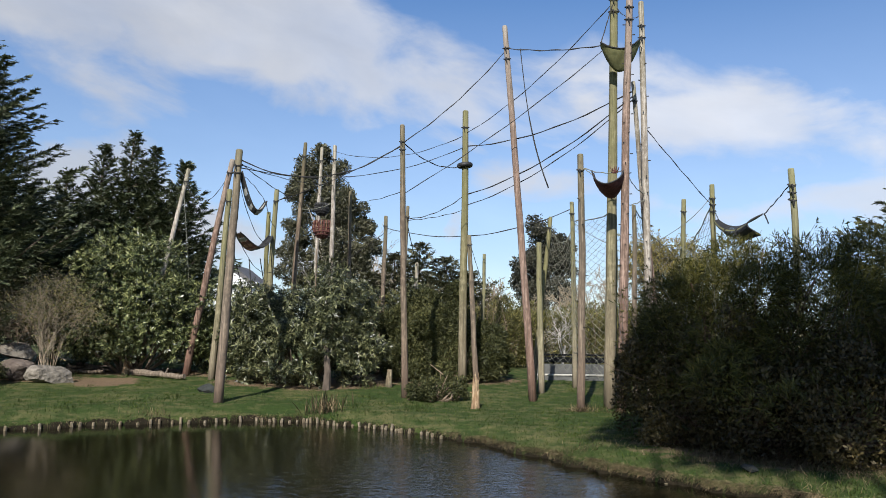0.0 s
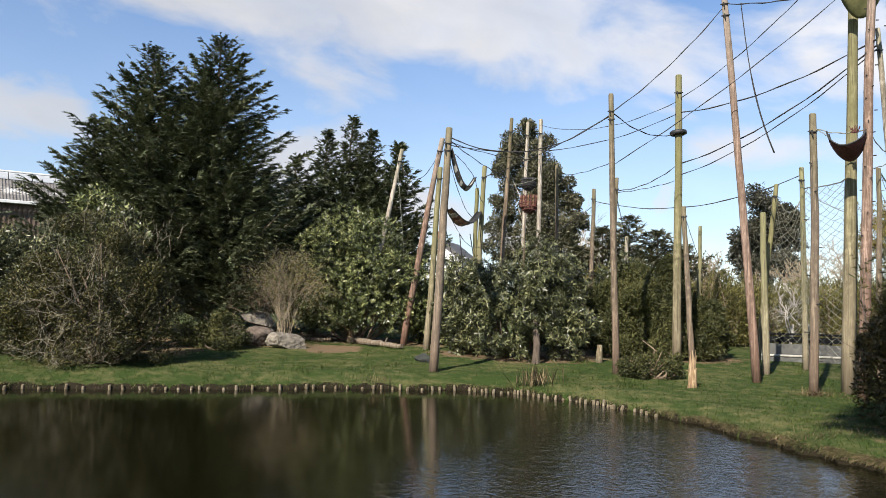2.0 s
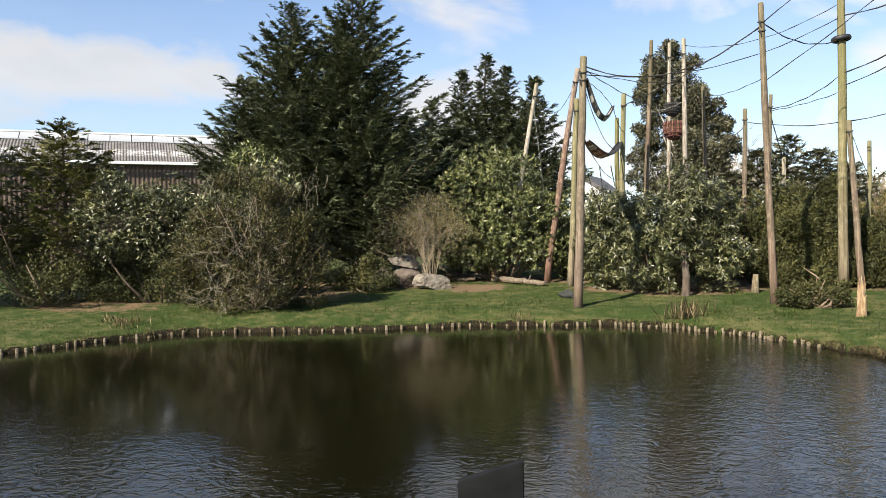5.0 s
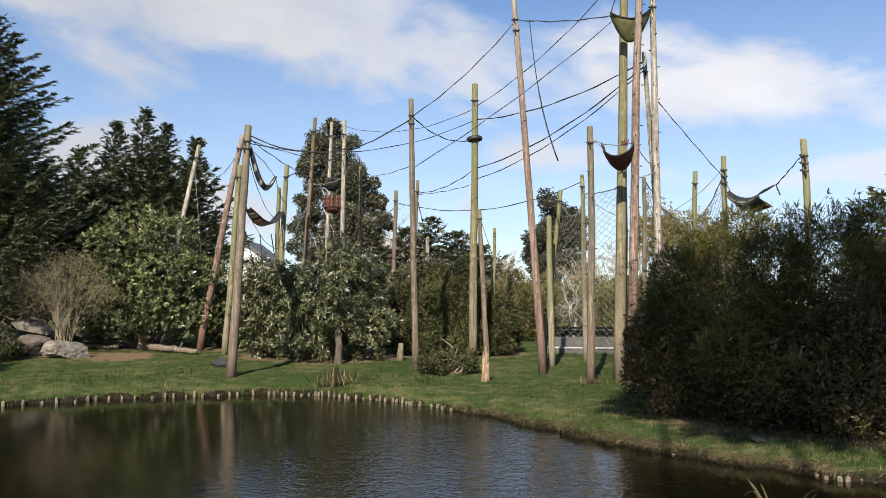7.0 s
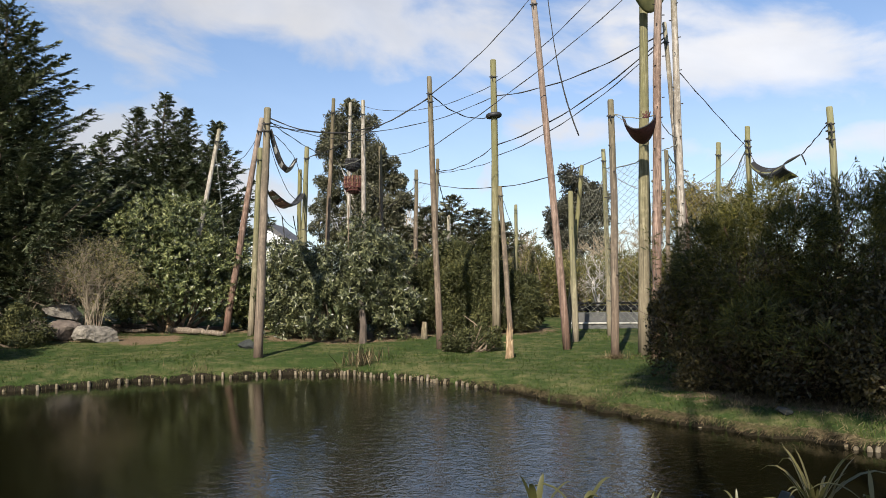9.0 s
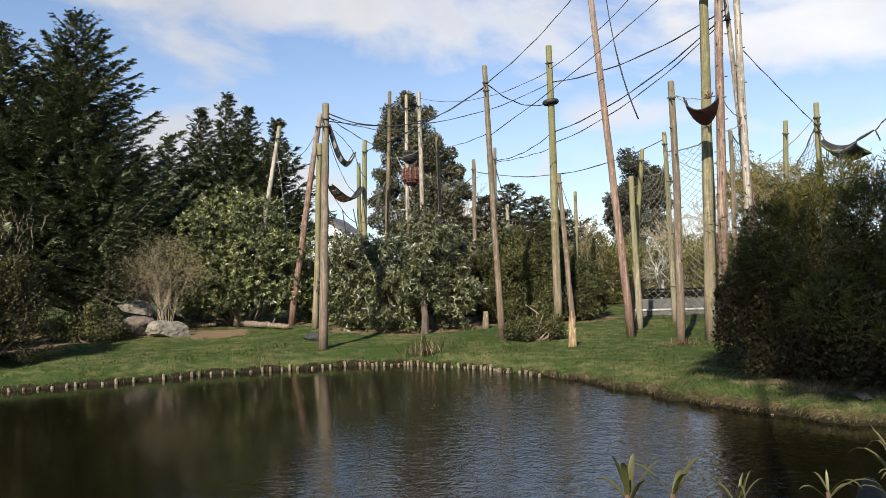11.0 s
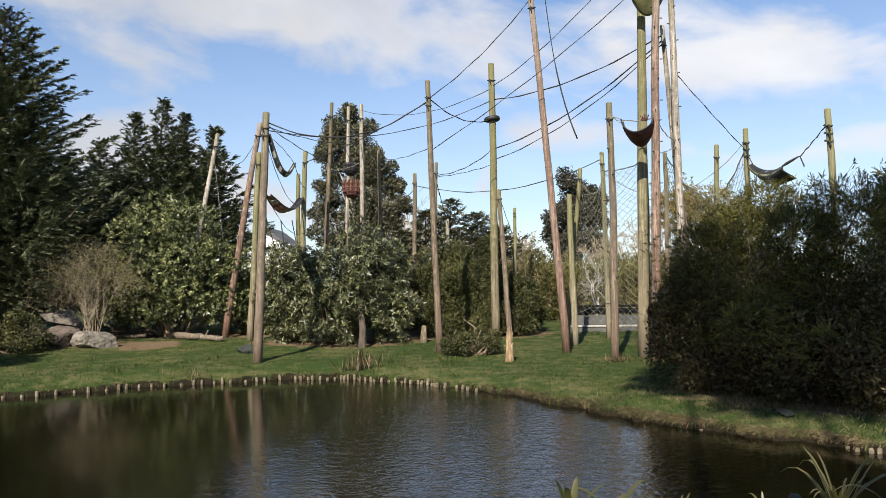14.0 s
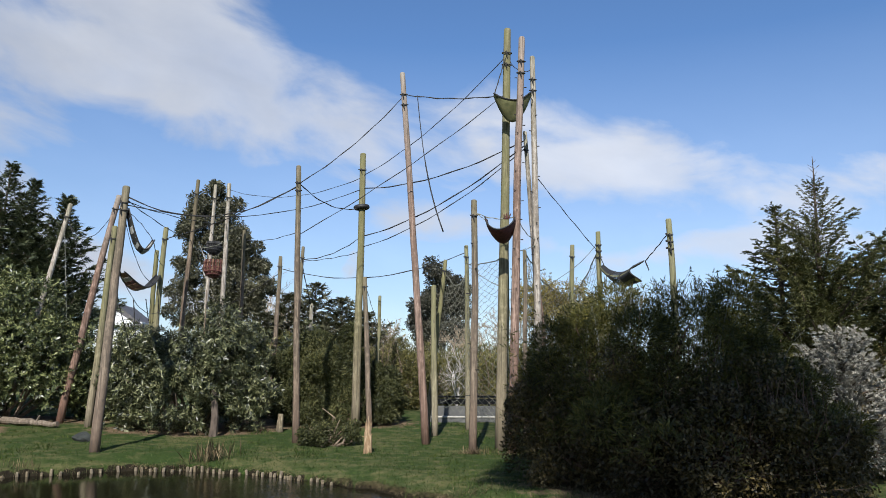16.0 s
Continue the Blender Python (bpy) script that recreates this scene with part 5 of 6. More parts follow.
tall_tree(-7.4, 47.3, 13.5, ((-8.1, 47.3, 11.9, 0.95, 1.1, 1.9), (-8.9, 47.3, 9.8, 1.0, 1.3, 2.4), (-7.0, 47.3, 10.0, 1.4, 1.4, 2.5), (-6.0, 47.3, 8.6, 1.2, 1.3, 2.4), (-4.9, 47.5, 7.3, 0.85, 1.0, 1.8), (-9.5, 47.2, 6.6, 0.95, 1.2, 2.2), (-7.2, 47.3, 5.6, 2.4, 1.6, 2.9)),
          "tall grey-green columnar tree behind the poles", 41, 70000, 0.25)
tall_tree(7.3, 54.4, 10.0, ((7.3, 54.4, 8.4, 1.3, 1.3, 2.0), (6.3, 54.5, 6.4, 1.5, 1.4, 1.5), (8.5, 54.3, 7.3, 1.2, 1.3, 1.6), (7.5, 54.4, 5.0, 2.1, 1.6, 1.8)),
          "grey-green tree with a broken crown beyond the hedge", 43, 36000, 0.27, "eucadark")

LAUREL = "laurels along the bank"


def laurel_foot(ob, o, r):
    t = Tubes()
    t.add(np.array([[-3.6, 23.9, 0.0], [-3.58, 23.95, 0.7], [-3.7, 24.3, 1.5]]) - o, np.array([0.14, 0.11, 0.08]), 8)
    part("trunk", t.mesh("trunk", M["bark"]), ob, "rough brown trunk")


shrub("laurel_bush", ((-11.2, 27.4, 2.3, 2.2, 1.7, 2.6), (-12.3, 26.9, 1.9, 1.6, 1.3, 2.1), (-9.6, 27.8, 1.9, 1.4, 1.3, 1.9), (-10.6, 26.8, 1.3, 1.9, 1.2, 1.4)), "laurel", 88000, 0.15,
      "large glossy yellow-green laurel bush in sun", "shrub", deep=0.42, rosette=8, stems=24, seed=61, group=LAUREL, floor=0.5, clumps=20, spread=0.42, gaps=-0.36, lift=0.45, slim=0.31)
shrub("laurel_bush", ((-4.6, 25.6, 1.7, 2.2, 1.5, 2.1), (-6.1, 25.2, 1.4, 1.2, 1.1, 1.7), (-3.4, 25.8, 1.5, 1.3, 1.2, 1.9), (-4.9, 24.8, 1.1, 1.7, 1.0, 1.3)), "laureldark", 88000, 0.155,
      "rounded glossy grey-green laurel with drooping leaves", "shrub", deep=0.42, rosette=8, lift=0.05, stems=24, seed=62, group=LAUREL, extra=laurel_foot, clumps=18, spread=0.4, gaps=-0.46, splay=(0.8, 1.7), slim=0.29)
shrub("laurel_bush", ((-7.6, 28.4, 1.4, 1.3, 1.2, 1.5), (-8.6, 28.6, 1.3, 1.0, 1.0, 1.4)), "laurel", 9000, 0.2, "green laurel filling the gap behind poles", "shrub", deep=0.5, rosette=5, stems=10, seed=63, group=LAUREL)
shrub("laurel_bush", ((-2.4, 29.2, 1.8, 1.5, 1.3, 1.9), (-1.0, 30.5, 1.9, 1.5, 1.2, 1.9)), "laureldark", 9000, 0.18, "shaded green laurel behind a path", "shrub", deep=0.5, rosette=5, stems=10, seed=64, group=LAUREL)
shrub("yew_bush", ((0.0, 27.6, 1.5, 2.0, 1.3, 2.1), (1.5, 27.7, 1.1, 1.0, 1.0, 1.4), (-1.4, 27.4, 1.1, 0.9, 1.0, 1.6), (0.6, 27.0, 0.8, 1.9, 0.9, 1.2)), "yew", 70000, 0.12,
      "dense dark green yew bush behind the poles", "shrub", deep=0.3, slim=0.34, seed=65, fine=True)
shrub("cotoneaster_shrub", ((-0.1, 21.9, 0.35, 0.85, 0.55, 0.5), (0.35, 22.0, 0.4, 0.5, 0.45, 0.4), (-0.5, 21.9, 0.3, 0.4, 0.4, 0.4)), "yew", 9000, 0.075,
      "low sprawling olive-green shrub between poles", "shrub", deep=0.6, slim=0.5, stems=40, seed=66)
HEDGE = ((2.6, 33.5, 1.5, 1.75), (4.6, 34.5, 1.6, 1.7), (6.6, 33.8, 1.6, 1.65), (8.6, 34.4, 1.7, 1.75), (10.8, 33.6, 1.8, 1.8), (5.6, 37.0, 2.4, 1.8), (2.0, 37.0, 2.2, 1.8), (-3.0, 36.0, 2.0, 1.9),
         (9.5, 38.0, 2.6, 1.9), (3.6, 39.5, 2.4, 2.0), (7.6, 40.0, 2.6, 2.0), (12.6, 36.5, 2.4, 1.9), (0.4, 38.5, 2.2, 2.0), (12.2, 31.5, 1.7, 1.7))
for i, (x, y, s, h) in enumerate(HEDGE):
    shrub("hedge_shrub", ((x, y, h * 0.95, s, 1.1, h), (x + 0.6, y + 0.2, h * 0.8, s * 0.8, 1.0, h * 0.95)), "hedge", 11000, 0.17,
          "olive and yellow-green spring hedge shrub", "shrub", deep=0.5, slim=0.24, lift=0.7, stems=50, seed=70 + i, group="hedge shrubs", fine=True, clumps=7, spread=0.24)

# the dark thicket on the near bank
def reeds(ob, o, r):
    t = Tubes()
    for k in range(150):
        if k < 105:
            b = np.array([r.normal(7.5, 0.45), 0.0, r.uniform(0.7, 1.3)])
            b[1] = 12.35 - 0.55 * (b[0] - 7.5) + r.uniform(-0.1, 0.5)
            e = b + np.array([r.normal() * 0.1, r.normal() * 0.1, r.uniform(0.5, 1.2)])
        else:
            b = np.array([r.uniform(3.9, 9.0), 0.0, r.uniform(0.2, 1.6)])
            b[1] = 17.6 - 0.75 * b[0] + r.uniform(-0.3, 0.6)
            e = b + np.array([r.normal() * 0.5, r.normal() * 0.3 - 0.2, r.uniform(0.1, 0.9)])
        m = (b + e) / 2 + r.normal(size=3) * 0.05
        t.add(np.array([b, m, e]) - o, np.array([0.008, 0.006, 0.003]), 3, False)
    tagged(part("cane_growth", t.mesh("cane_growth", M["twigred"]), ob), kind="stuff")


THICKET = ((5.9, 14.9, 1.95, 1.75, 1.5, 2.15), (5.0, 15.6, 1.75, 1.25, 1.3, 1.9), (7.1, 14.1, 1.95, 1.4, 1.4, 2.3), (8.2, 13.3, 1.2, 1.0, 1.2, 1.5), (5.7, 13.7, 0.65, 1.2, 1.1, 1.25),
           (7.0, 12.6, 0.65, 1.4, 1.0, 1.25), (8.4, 12.2, 0.6, 0.95, 0.9, 1.15), (4.35, 15.9, 0.75, 0.85, 1.0, 1.3), (4.8, 14.8, 0.5, 0.9, 0.9, 1.0))
shrub("bamboo_thicket", THICKET, "bamboo", 120000, 0.15, "tall dense bamboo thicket with drooping leaves", "bamboo", deep=0.3, slim=0.13, lift=0.2, stems=60, seed=81, extra=reeds, rosette=4, splay=(0.2, 1.0),
      clumps=8, spread=0.26, span=(1.2, 9.0))
shrub("evergreen_thicket", THICKET, "privet", 110000, 0.08, "dark small-leaved evergreen thicket above the bank", "shrub", deep=0.34, slim=0.5, stems=70, stem_mat="twigred", seed=82, clumps=8, spread=0.26, span=(0.0, 2.2))



def bamboo_canes(places, label, seed):
    """Single canes that stand out above a thicket, each with drooping sprays of leaves."""
    r = np.random.default_rng(seed)
    x0, y0, _, _ = places[0]
    o = np.array([x0, y0, ground_z(x0, y0)])
    ob = thing("bamboo_clump", tuple(o), label, "bamboo")
    t, cs, ds = Tubes(), [], []
    for x, y, z, n in places:
        for _ in range(n):
            b = np.array([x + r.normal() * 0.4, y + r.normal() * 0.3, z - 1.5])
            e = b + np.array([r.normal() * 0.35, r.normal() * 0.3, 1.5 + r.uniform(0.0, 0.55)])
            q = np.linspace(0, 1, 7)
            pts = b + (e - b) * q[:, None] + np.array([r.normal() * 0.25, r.normal() * 0.2, -0.05]) * (q**3)[:, None]
            t.add(pts - o, 0.007 * (1.15 - q) + 0.002, 4, False)
            for f in np.linspace(0.35, 1.0, 12):
                c = np.array([np.interp(f, q, pts[:, k]) for k in range(3)])
                k = 6
                d = unit(np.array([r.normal(), r.normal(), 0.15]))
                twig = c + d * (np.linspace(0.02, 0.2, k) * (1.25 - 0.6 * f))[:, None]
                cs.append(twig)
                ds.append(d + r.normal(size=(k, 3)) * 0.55 + np.array([0, 0, 0.15]))
    tagged(part("cane_growth", t.mesh("cane_growth", M["ropegreen"]), ob), kind="stuff")
    c, d = np.concatenate(cs), unit(np.concatenate(ds))
    ln = 0.13 * r.uniform(0.7, 1.3, len(c))
    part("foliage", leaves("foliage", L["bamboo"], c + d * ln[:, None] * 0.5 - o, d, ln, ln * 0.16), ob)


bamboo_canes(((5.7, 14.9, 3.65, 12), (5.1, 15.4, 3.2, 9), (6.5, 14.5, 3.55, 8), (7.3, 14.1, 3.75, 12), (8.0, 14.3, 3.45, 7), (8.9, 14.8, 3.2, 6), (4.7, 15.6, 2.7, 6)), "loose green bamboo canes standing above the thicket", 83)

# right hand evergreens
conifer("spruce", 12.0, 17.1, 7.0, 3.0, "spruce", 280, "dark spruce with a tall bare leader", "tree", 91, spike=0.75, power=0.8, leaf=0.075, leaflets=20, shoots=18, rise=0.42, fan=0.3, slim=0.42, ragged=0.55, round_=True, spire=0.9)
conifer("cedar", 11.4, 17.7, 6.5, 2.6, "spruce", 200, "dark conifer with a drooping leader", "tree", 92, power=0.75, leaf=0.11, leaflets=16, shoots=15, droop=0.08, lean=(-0.15, 0), rise=0.2, fan=0.26, slim=0.4, ragged=0.5, spire=1.05)
conifer("conifer", 13.8, 16.9, 5.4, 2.6, "spruce", 160, "dark bushy conifer at the edge of the thicket", "tree", 93, power=0.6, leaf=0.15, leaflets=16, shoots=10, rise=0.5, fan=0.3, slim=0.4)
conifer("blue_spruce", 10.6, 14.6, 3.05, 1.6, "blue", 190, "silvery blue dwarf spruce", "tree", 94, power=0.55, leaf=0.075, leaflets=26, shoots=13, rise=0.3, fan=0.14, slim=0.42, low=0.05, round_=True, ragged=0.3)
shrub("evergreen_shrub", ((11.6, 15.2, 1.2, 1.4, 1.2, 1.5), (13.2, 15.4, 1.6, 1.5, 1.2, 2.0)), "privet", 16000, 0.11, "dark evergreen shrub behind a silver spruce", "shrub", deep=0.5, slim=0.4, seed=95)
shrub("bamboo_clump", ((9.7, 15.6, 1.7, 1.1, 1.0, 1.5), (8.8, 15.8, 1.9, 1.0, 1.0, 1.5)), "bamboo", 24000, 0.2, "feathery bamboo clump behind the thicket", "bamboo", deep=0.5, slim=0.13, rosette=4, stems=24, seed=96)


# left bank
def tangle(ob, o, r):
    t = Tubes()
    for _ in range(95):
        b = np.array([r.uniform(-15.3, -13.6), 0, r.uniform(0.2, 2.5)])
        b[1] = 17.3 + (b[0] + 14.5) * 0.75 - r.uniform(0.6, 1.25)
        twigs(t, b - o, unit(r.normal(size=3) * np.array([1, 0.6, 0.8]) + np.array([0, -0.3, 0.0])), r.uniform(0.3, 0.65), 2, r, 0.008)
    tagged(part("bare_tangle", t.mesh("bare_tangle", M["twiggrey"]), ob), kind="stuff")
    t = Tubes()
    for _ in range(50):
        b = np.array([r.uniform(-15.7, -13.4), 17.4, r.uniform(2.4, 3.8)])
        b[1] += (b[0] + 14.5) * 0.75 + r.normal() * 0.4
        twigs(t, b - o, unit(np.array([r.normal() * 0.4, r.normal() * 0.4, 1.0])), r.uniform(0.35, 0.7), 1, r, 0.006)
    tagged(part("bare_growth", t.mesh("bare_growth", M["twiggrey"]), ob), kind="stuff")


shrub("deciduous_shrub", ((-14.6, 17.4, 2.0, 1.7, 1.3, 2.6), (-15.9, 16.4, 1.4, 1.1, 1.0, 1.7), (-13.5, 18.2, 1.3, 1.1, 1.0, 1.6), (-14.9, 16.7, 0.9, 1.7, 0.9, 1.1)), "brown", 90000, 0.07,
      "sprawling brown twiggy shrub with sparse leaves", "shrub", deep=0.6, slim=0.5, stems=70, seed=101, extra=tangle, gaps=-0.42)
shrub("spotted_laurel", ((-18.4, 17.2, 2.5, 1.4, 1.2, 1.5), (-19.6, 16.5, 2.6, 1.2, 1.2, 1.6), (-17.2, 18.0, 2.2, 1.2, 1.1, 1.5), (-18.9, 17.6, 1.6, 1.6, 1.0, 1.1)), "laureldark", 40000, 0.12,
      "glossy grey-green shrub under the barn", "shrub", deep=0.4, rosette=6, stems=4, stem_mat="bark", seed=102, floor=0.9)
# added filler: dark leaves stand in for the shaded hollow below the laurel
shrub("evergreen_shrub", ((-18.5, 17.4, 0.8, 1.8, 0.8, 1.2), (-20.2, 16.8, 0.8, 1.5, 0.8, 1.2), (-16.9, 18.3, 0.8, 1.2, 0.7, 1.1)), "yew", 24000, 0.09, "added dark undergrowth standing in for a shaded hollow", "shrub", deep=0.5, slim=0.45, seed=108)
shrub("laurel_bush", ((-16.5, 19.6, 3.1, 1.3, 1.1, 2.3),), "laurel", 9000, 0.17, "yellow-green laurel behind a twiggy shrub", "shrub", deep=0.5, rosette=5, seed=103, group=LAUREL)
shrub("dark_shrub", ((-13.9, 22.6, 0.7, 0.9, 0.7, 0.9), (-14.8, 22.4, 0.6, 0.8, 0.6, 0.8)), "yew", 9000, 0.09, "low dark shrub beside the boulders", "shrub", deep=0.5, slim=0.45, seed=104)
conifer("pine", -21.6, 16.3, 5.6, 2.1, "spruce", 130, "bushy dark pine at the end of the bank", "tree", 105, power=0.5, leaf=0.2, leaflets=14, shoots=7, rise=0.3, low=0.03, fan=0.34)
conifer("pine", -23.6, 13.6, 6.2, 2.5, "spruce", 120, "dark bushy pine beyond the pond bank", "tree", 106, power=0.5, leaf=0.22, leaflets=12, shoots=6, rise=0.3, low=0.03, fan=0.34)
shrub("evergreen_shrub", ((-20.9, 15.3, 1.1, 1.5, 1.0, 1.5), (-22.6, 13.6, 1.3, 1.6, 1.1, 1.7), (-22.6, 15.6, 1.3, 1.4, 1.0, 1.7)), "yew", 15000, 0.1, "dark evergreen shrub under the pines", "shrub", deep=0.5, slim=0.4, seed=107)
bare_tree("bare_shrub", -12.9, 24.75, 4.0, "bare pale multi-stemmed shrub beside a boulder", 28, 4, "twigpale", 111, 0.17, 0.011, ("hedge", 4200, 0.08))
bare_tree("bare_shrub", -13.4, 24.6, 3.0, "bare grey twiggy shrub over the stone pile", 9, 3, "twig", 112, 0.4, 0.016)
bare_tree("birch_sapling", 4.62, 29.6, 3.2, "slim white birch sapling without leaves", 1, 5, "barkpale", 113, 0.12, 0.06)
bare_tree("willow_tree", 13.7, 42.9, 7.8, "bare willow with yellow spring catkins", 4, 5, "twig", 114, 0.35, 0.12, ("willow", 30000, 0.12), least=0.009)
for i, (x, y, h) in enumerate(((-4.9, 58.0, 9.5), (-3.6, 59.0, 8.0), (-2.2, 57.0, 6.5), (9.9, 49, 6.0), (11.5, 47, 6.2), (8.2, 50, 5.2), (1.9, 45, 5.2), (17.0, 46.0, 6.0))):
    bare_tree("bare_tree", x, y, h, "leafless pale-twigged tree in the distance", 2, 5, "twigpale", 120 + i, 0.3, 0.1, group="bare trees", least=0.011)
bare_tree("bare_shrub", 1.9, 29.2, 4.3, "slim leafless shrub with a few pale buds", 3, 4, "twig", 131, 0.2, 0.02, ("hedge", 260, 0.14))

# ---- buildings beyond the trees ----
def corrugated(name, length, run, mat, wave=0.2, depth=0.035):
    """A ribbed sheet lying in x (length) and y (run), ribs along y."""
    n = int(length / wave * 4)
    x = np.linspace(0, length, n)
    z = depth * np.sin(x / wave * 2 * np.pi)
    v = [(a, 0, b) for a, b in zip(x, z)] + [(a, run, b) for a, b in zip(x, z)]
    v += [(a, 0, b - 0.02) for a, b in zip(x, z)] + [(a, run, b - 0.02) for a, b in zip(x, z)]
    f = []
    for i in range(n - 1):
        f += [(i, i + 1, n + i + 1, n + i), (2 * n + i, 3 * n + i, 3 * n + i + 1, 2 * n + i + 1), (i, 2 * n + i, 2 * n + i + 1, i + 1)]
    return mesh_of(name, v, f, M[mat])


barn = thing("barn", (-52.6, 28.2, 0), "large barn with ribbed grey roof and brown cladding", "building")
barn.rotation_euler = (0, 0, math.atan2(0.755, 0.655))
# local x runs along the eaves, local y away from the pond
for i in range(10):
    s = part("roof_sheet", corrugated("roof_sheet", 3.0, 3.5, "roof"), barn)
    s.location, s.rotation_euler = (3.0 * i, 0, 7.85), (radians(30.5), 0, 0)
    k = part("rooflight", box("rooflight", (1.45, 1.35, 0.05), M["skylight"], 0.01), barn)
    k.location, k.rotation_euler = (3.0 * i + 0.75, 3.62, 10.0), (radians(30.5), 0, 0)
    k = part("rooflight", box("rooflight", (1.45, 1.35, 0.05), M["skylight"], 0.01), barn)
    k.location, k.rotation_euler = (3.0 * i + 2.25, 3.62, 10.0), (radians(30.5), 0, 0)
    w = part("cladding", corrugated("cladding", 3.0, 7.4, "cladding", 0.3, 0.03), barn)
    w.location, w.rotation_euler = (3.0 * i, 0.3, 0.3), (radians(90), 0, 0)
gt = part("gutter", box("gutter", (30, 0.18, 0.22), M["white"], 0.03), barn)
gt.location = (15, -0.12, 7.78)
rd = part("ridge_cap", box("ridge_cap", (30, 0.5, 0.12), M["white"], 0.03), barn)
rd.location = (15, 4.27, 10.36)
bk = part("rear_roof", box("rear_roof", (30, 5, 0.1), M["roof"], 0.02), barn)
bk.location, bk.rotation_euler = (15, 6.42, 9.0), (radians(-30.5), 0, 0)
for x in (0.1, 29.9):
    w = part("end_wall", box("end_wall", (0.2, 8.2, 7.7), M["cladding"], 0.01), barn)
    w.location = (x, 4.6, 3.85)

house = thing("house", (-15.3, 55.5, float(land(-14, 55))), "white rendered house with a grey slate roof", "building")
house.scale = (0.62, 1.0, 0.95)
w = part("wall", box("wall", (5.0, 5.0, 5.0), M["white"], 0.02), house)
w.location = (0, 2.5, 2.5)
bm = bmesh.new()
vs = [bm.verts.new(p) for p in ((-3.0, -0.3, 4.9), (3.0, -0.3, 4.6), (-0.6, -0.3, 6.4), (-3.0, 5.3, 4.9), (3.0, 5.3, 4.6), (-0.6, 5.3, 6.4))]
for f in ((0, 1, 2), (3, 5, 4), (0, 2, 5, 3), (1, 4, 5, 2), (0, 3, 4, 1)):
    bm.faces.new([vs[i] for i in f])
part("roof", bm_mesh("roof", bm, M["slate"]), house)
bm = bmesh.new()
vs = [bm.verts.new(p) for p in ((-2.4, -0.34, 4.7), (2.4, -0.34, 4.6), (-0.6, -0.34, 5.9), (-2.4, -0.2, 4.7), (2.4, -0.2, 4.6), (-0.6, -0.2, 5.9))]
for f in ((0, 1, 2), (3, 5, 4), (0, 2, 5, 3), (1, 4, 5, 2), (0, 3, 4, 1)):
    bm.faces.new([vs[i] for i in f])
part("gable", bm_mesh("gable", bm, M["white"]), house)
wn = part("window", box("window", (1.0, 0.12, 1.2), M["glass"], 0.01), house)
wn.location = (0.6, -0.03, 3.6)
sl = part("sill", box("sill", (1.2, 0.2, 0.08), M["paleconc"], 0.01), wn)
sl.location = (0, -0.06, -0.64)
for x in (-0.5, 0.0, 0.5):
    fr = part("window_bar", box("window_bar", (0.06, 0.06, 1.2), M["white"], 0.005), wn)
    fr.location = (x, -0.06, 0)
ch = part("chimney", box("chimney", (0.7, 0.6, 1.6), M["rust"], 0.02), house)
ch.location = (-1.5, 1.5, 6.4)

for x, y, rz, w, h in ((-17.8, 30.0, 25, 2.6, 2.6),):
    ob = tagged(part("teal_screen", box("teal_screen", (w, 0.08, h), M["teal"], 0.02)), "pale teal sheet screen behind the trees", "screen", kind="structure")
    ob.location, ob.rotation_euler = (x, y, float(land(x, y)) + h / 2), (0, 0, radians(rz))


# ---- grasses ----
def blades(name, xy, length, mat, label, lean=0.5, width=0.012, seed=1, z=None):
    r = np.random.default_rng(seed)
    x, y = xy.T
    c = np.stack([x, y, turf(x, y) if z is None else z], 1)
    a = unit(np.stack([r.normal(size=len(c)) * lean, r.normal(size=len(c)) * lean, np.ones(len(c))], 1))
    ln = length * r.uniform(0.5, 1.3, len(c))
    me = leaves(name, L[mat], c + a * ln[:, None] * 0.45, a, ln, width)
    return tagged(part(name, me), label, "grass", kind="stuff")


def scatter(n, x0, x1, y0, y1, seed):
    r = np.random.default_rng(seed)
    p = np.stack([r.uniform(x0, x1, n), r.uniform(y0, y1, n)], 1)
    d = shore_distance(p[:, 0], p[:, 1])
    keep = (d > 0.02) & (bare_earth(p[:, 0], p[:, 1]) < 0.35 + 0.5 * r.random(n))
    return p[keep], d[keep]


p, d = scatter(230000, -20, 10, 10, 30, 201)
keep = np.random.default_rng(3).random(len(p)) < np.clip(1.25 - 0.04 * np.hypot(*p.T), 0.15, 1)
blades("grass", p[keep], 0.06, "grass", "short green grass on the bank", 0.7, 0.014, 5)
pc, _ = scatter(60000, -16, 8, 11, 27, 203)
keep = lumps(np.c_[pc, 0 * pc[:, 0]], 3.1, 5) + 0.6 * lumps(np.c_[pc, 0 * pc[:, 0]], 0.7, 2) > 0.62
blades("coarse_grass", pc[keep][:14000], 0.12, "grass", "longer coarse grass in scattered tufts", 0.5, 0.016, 15)


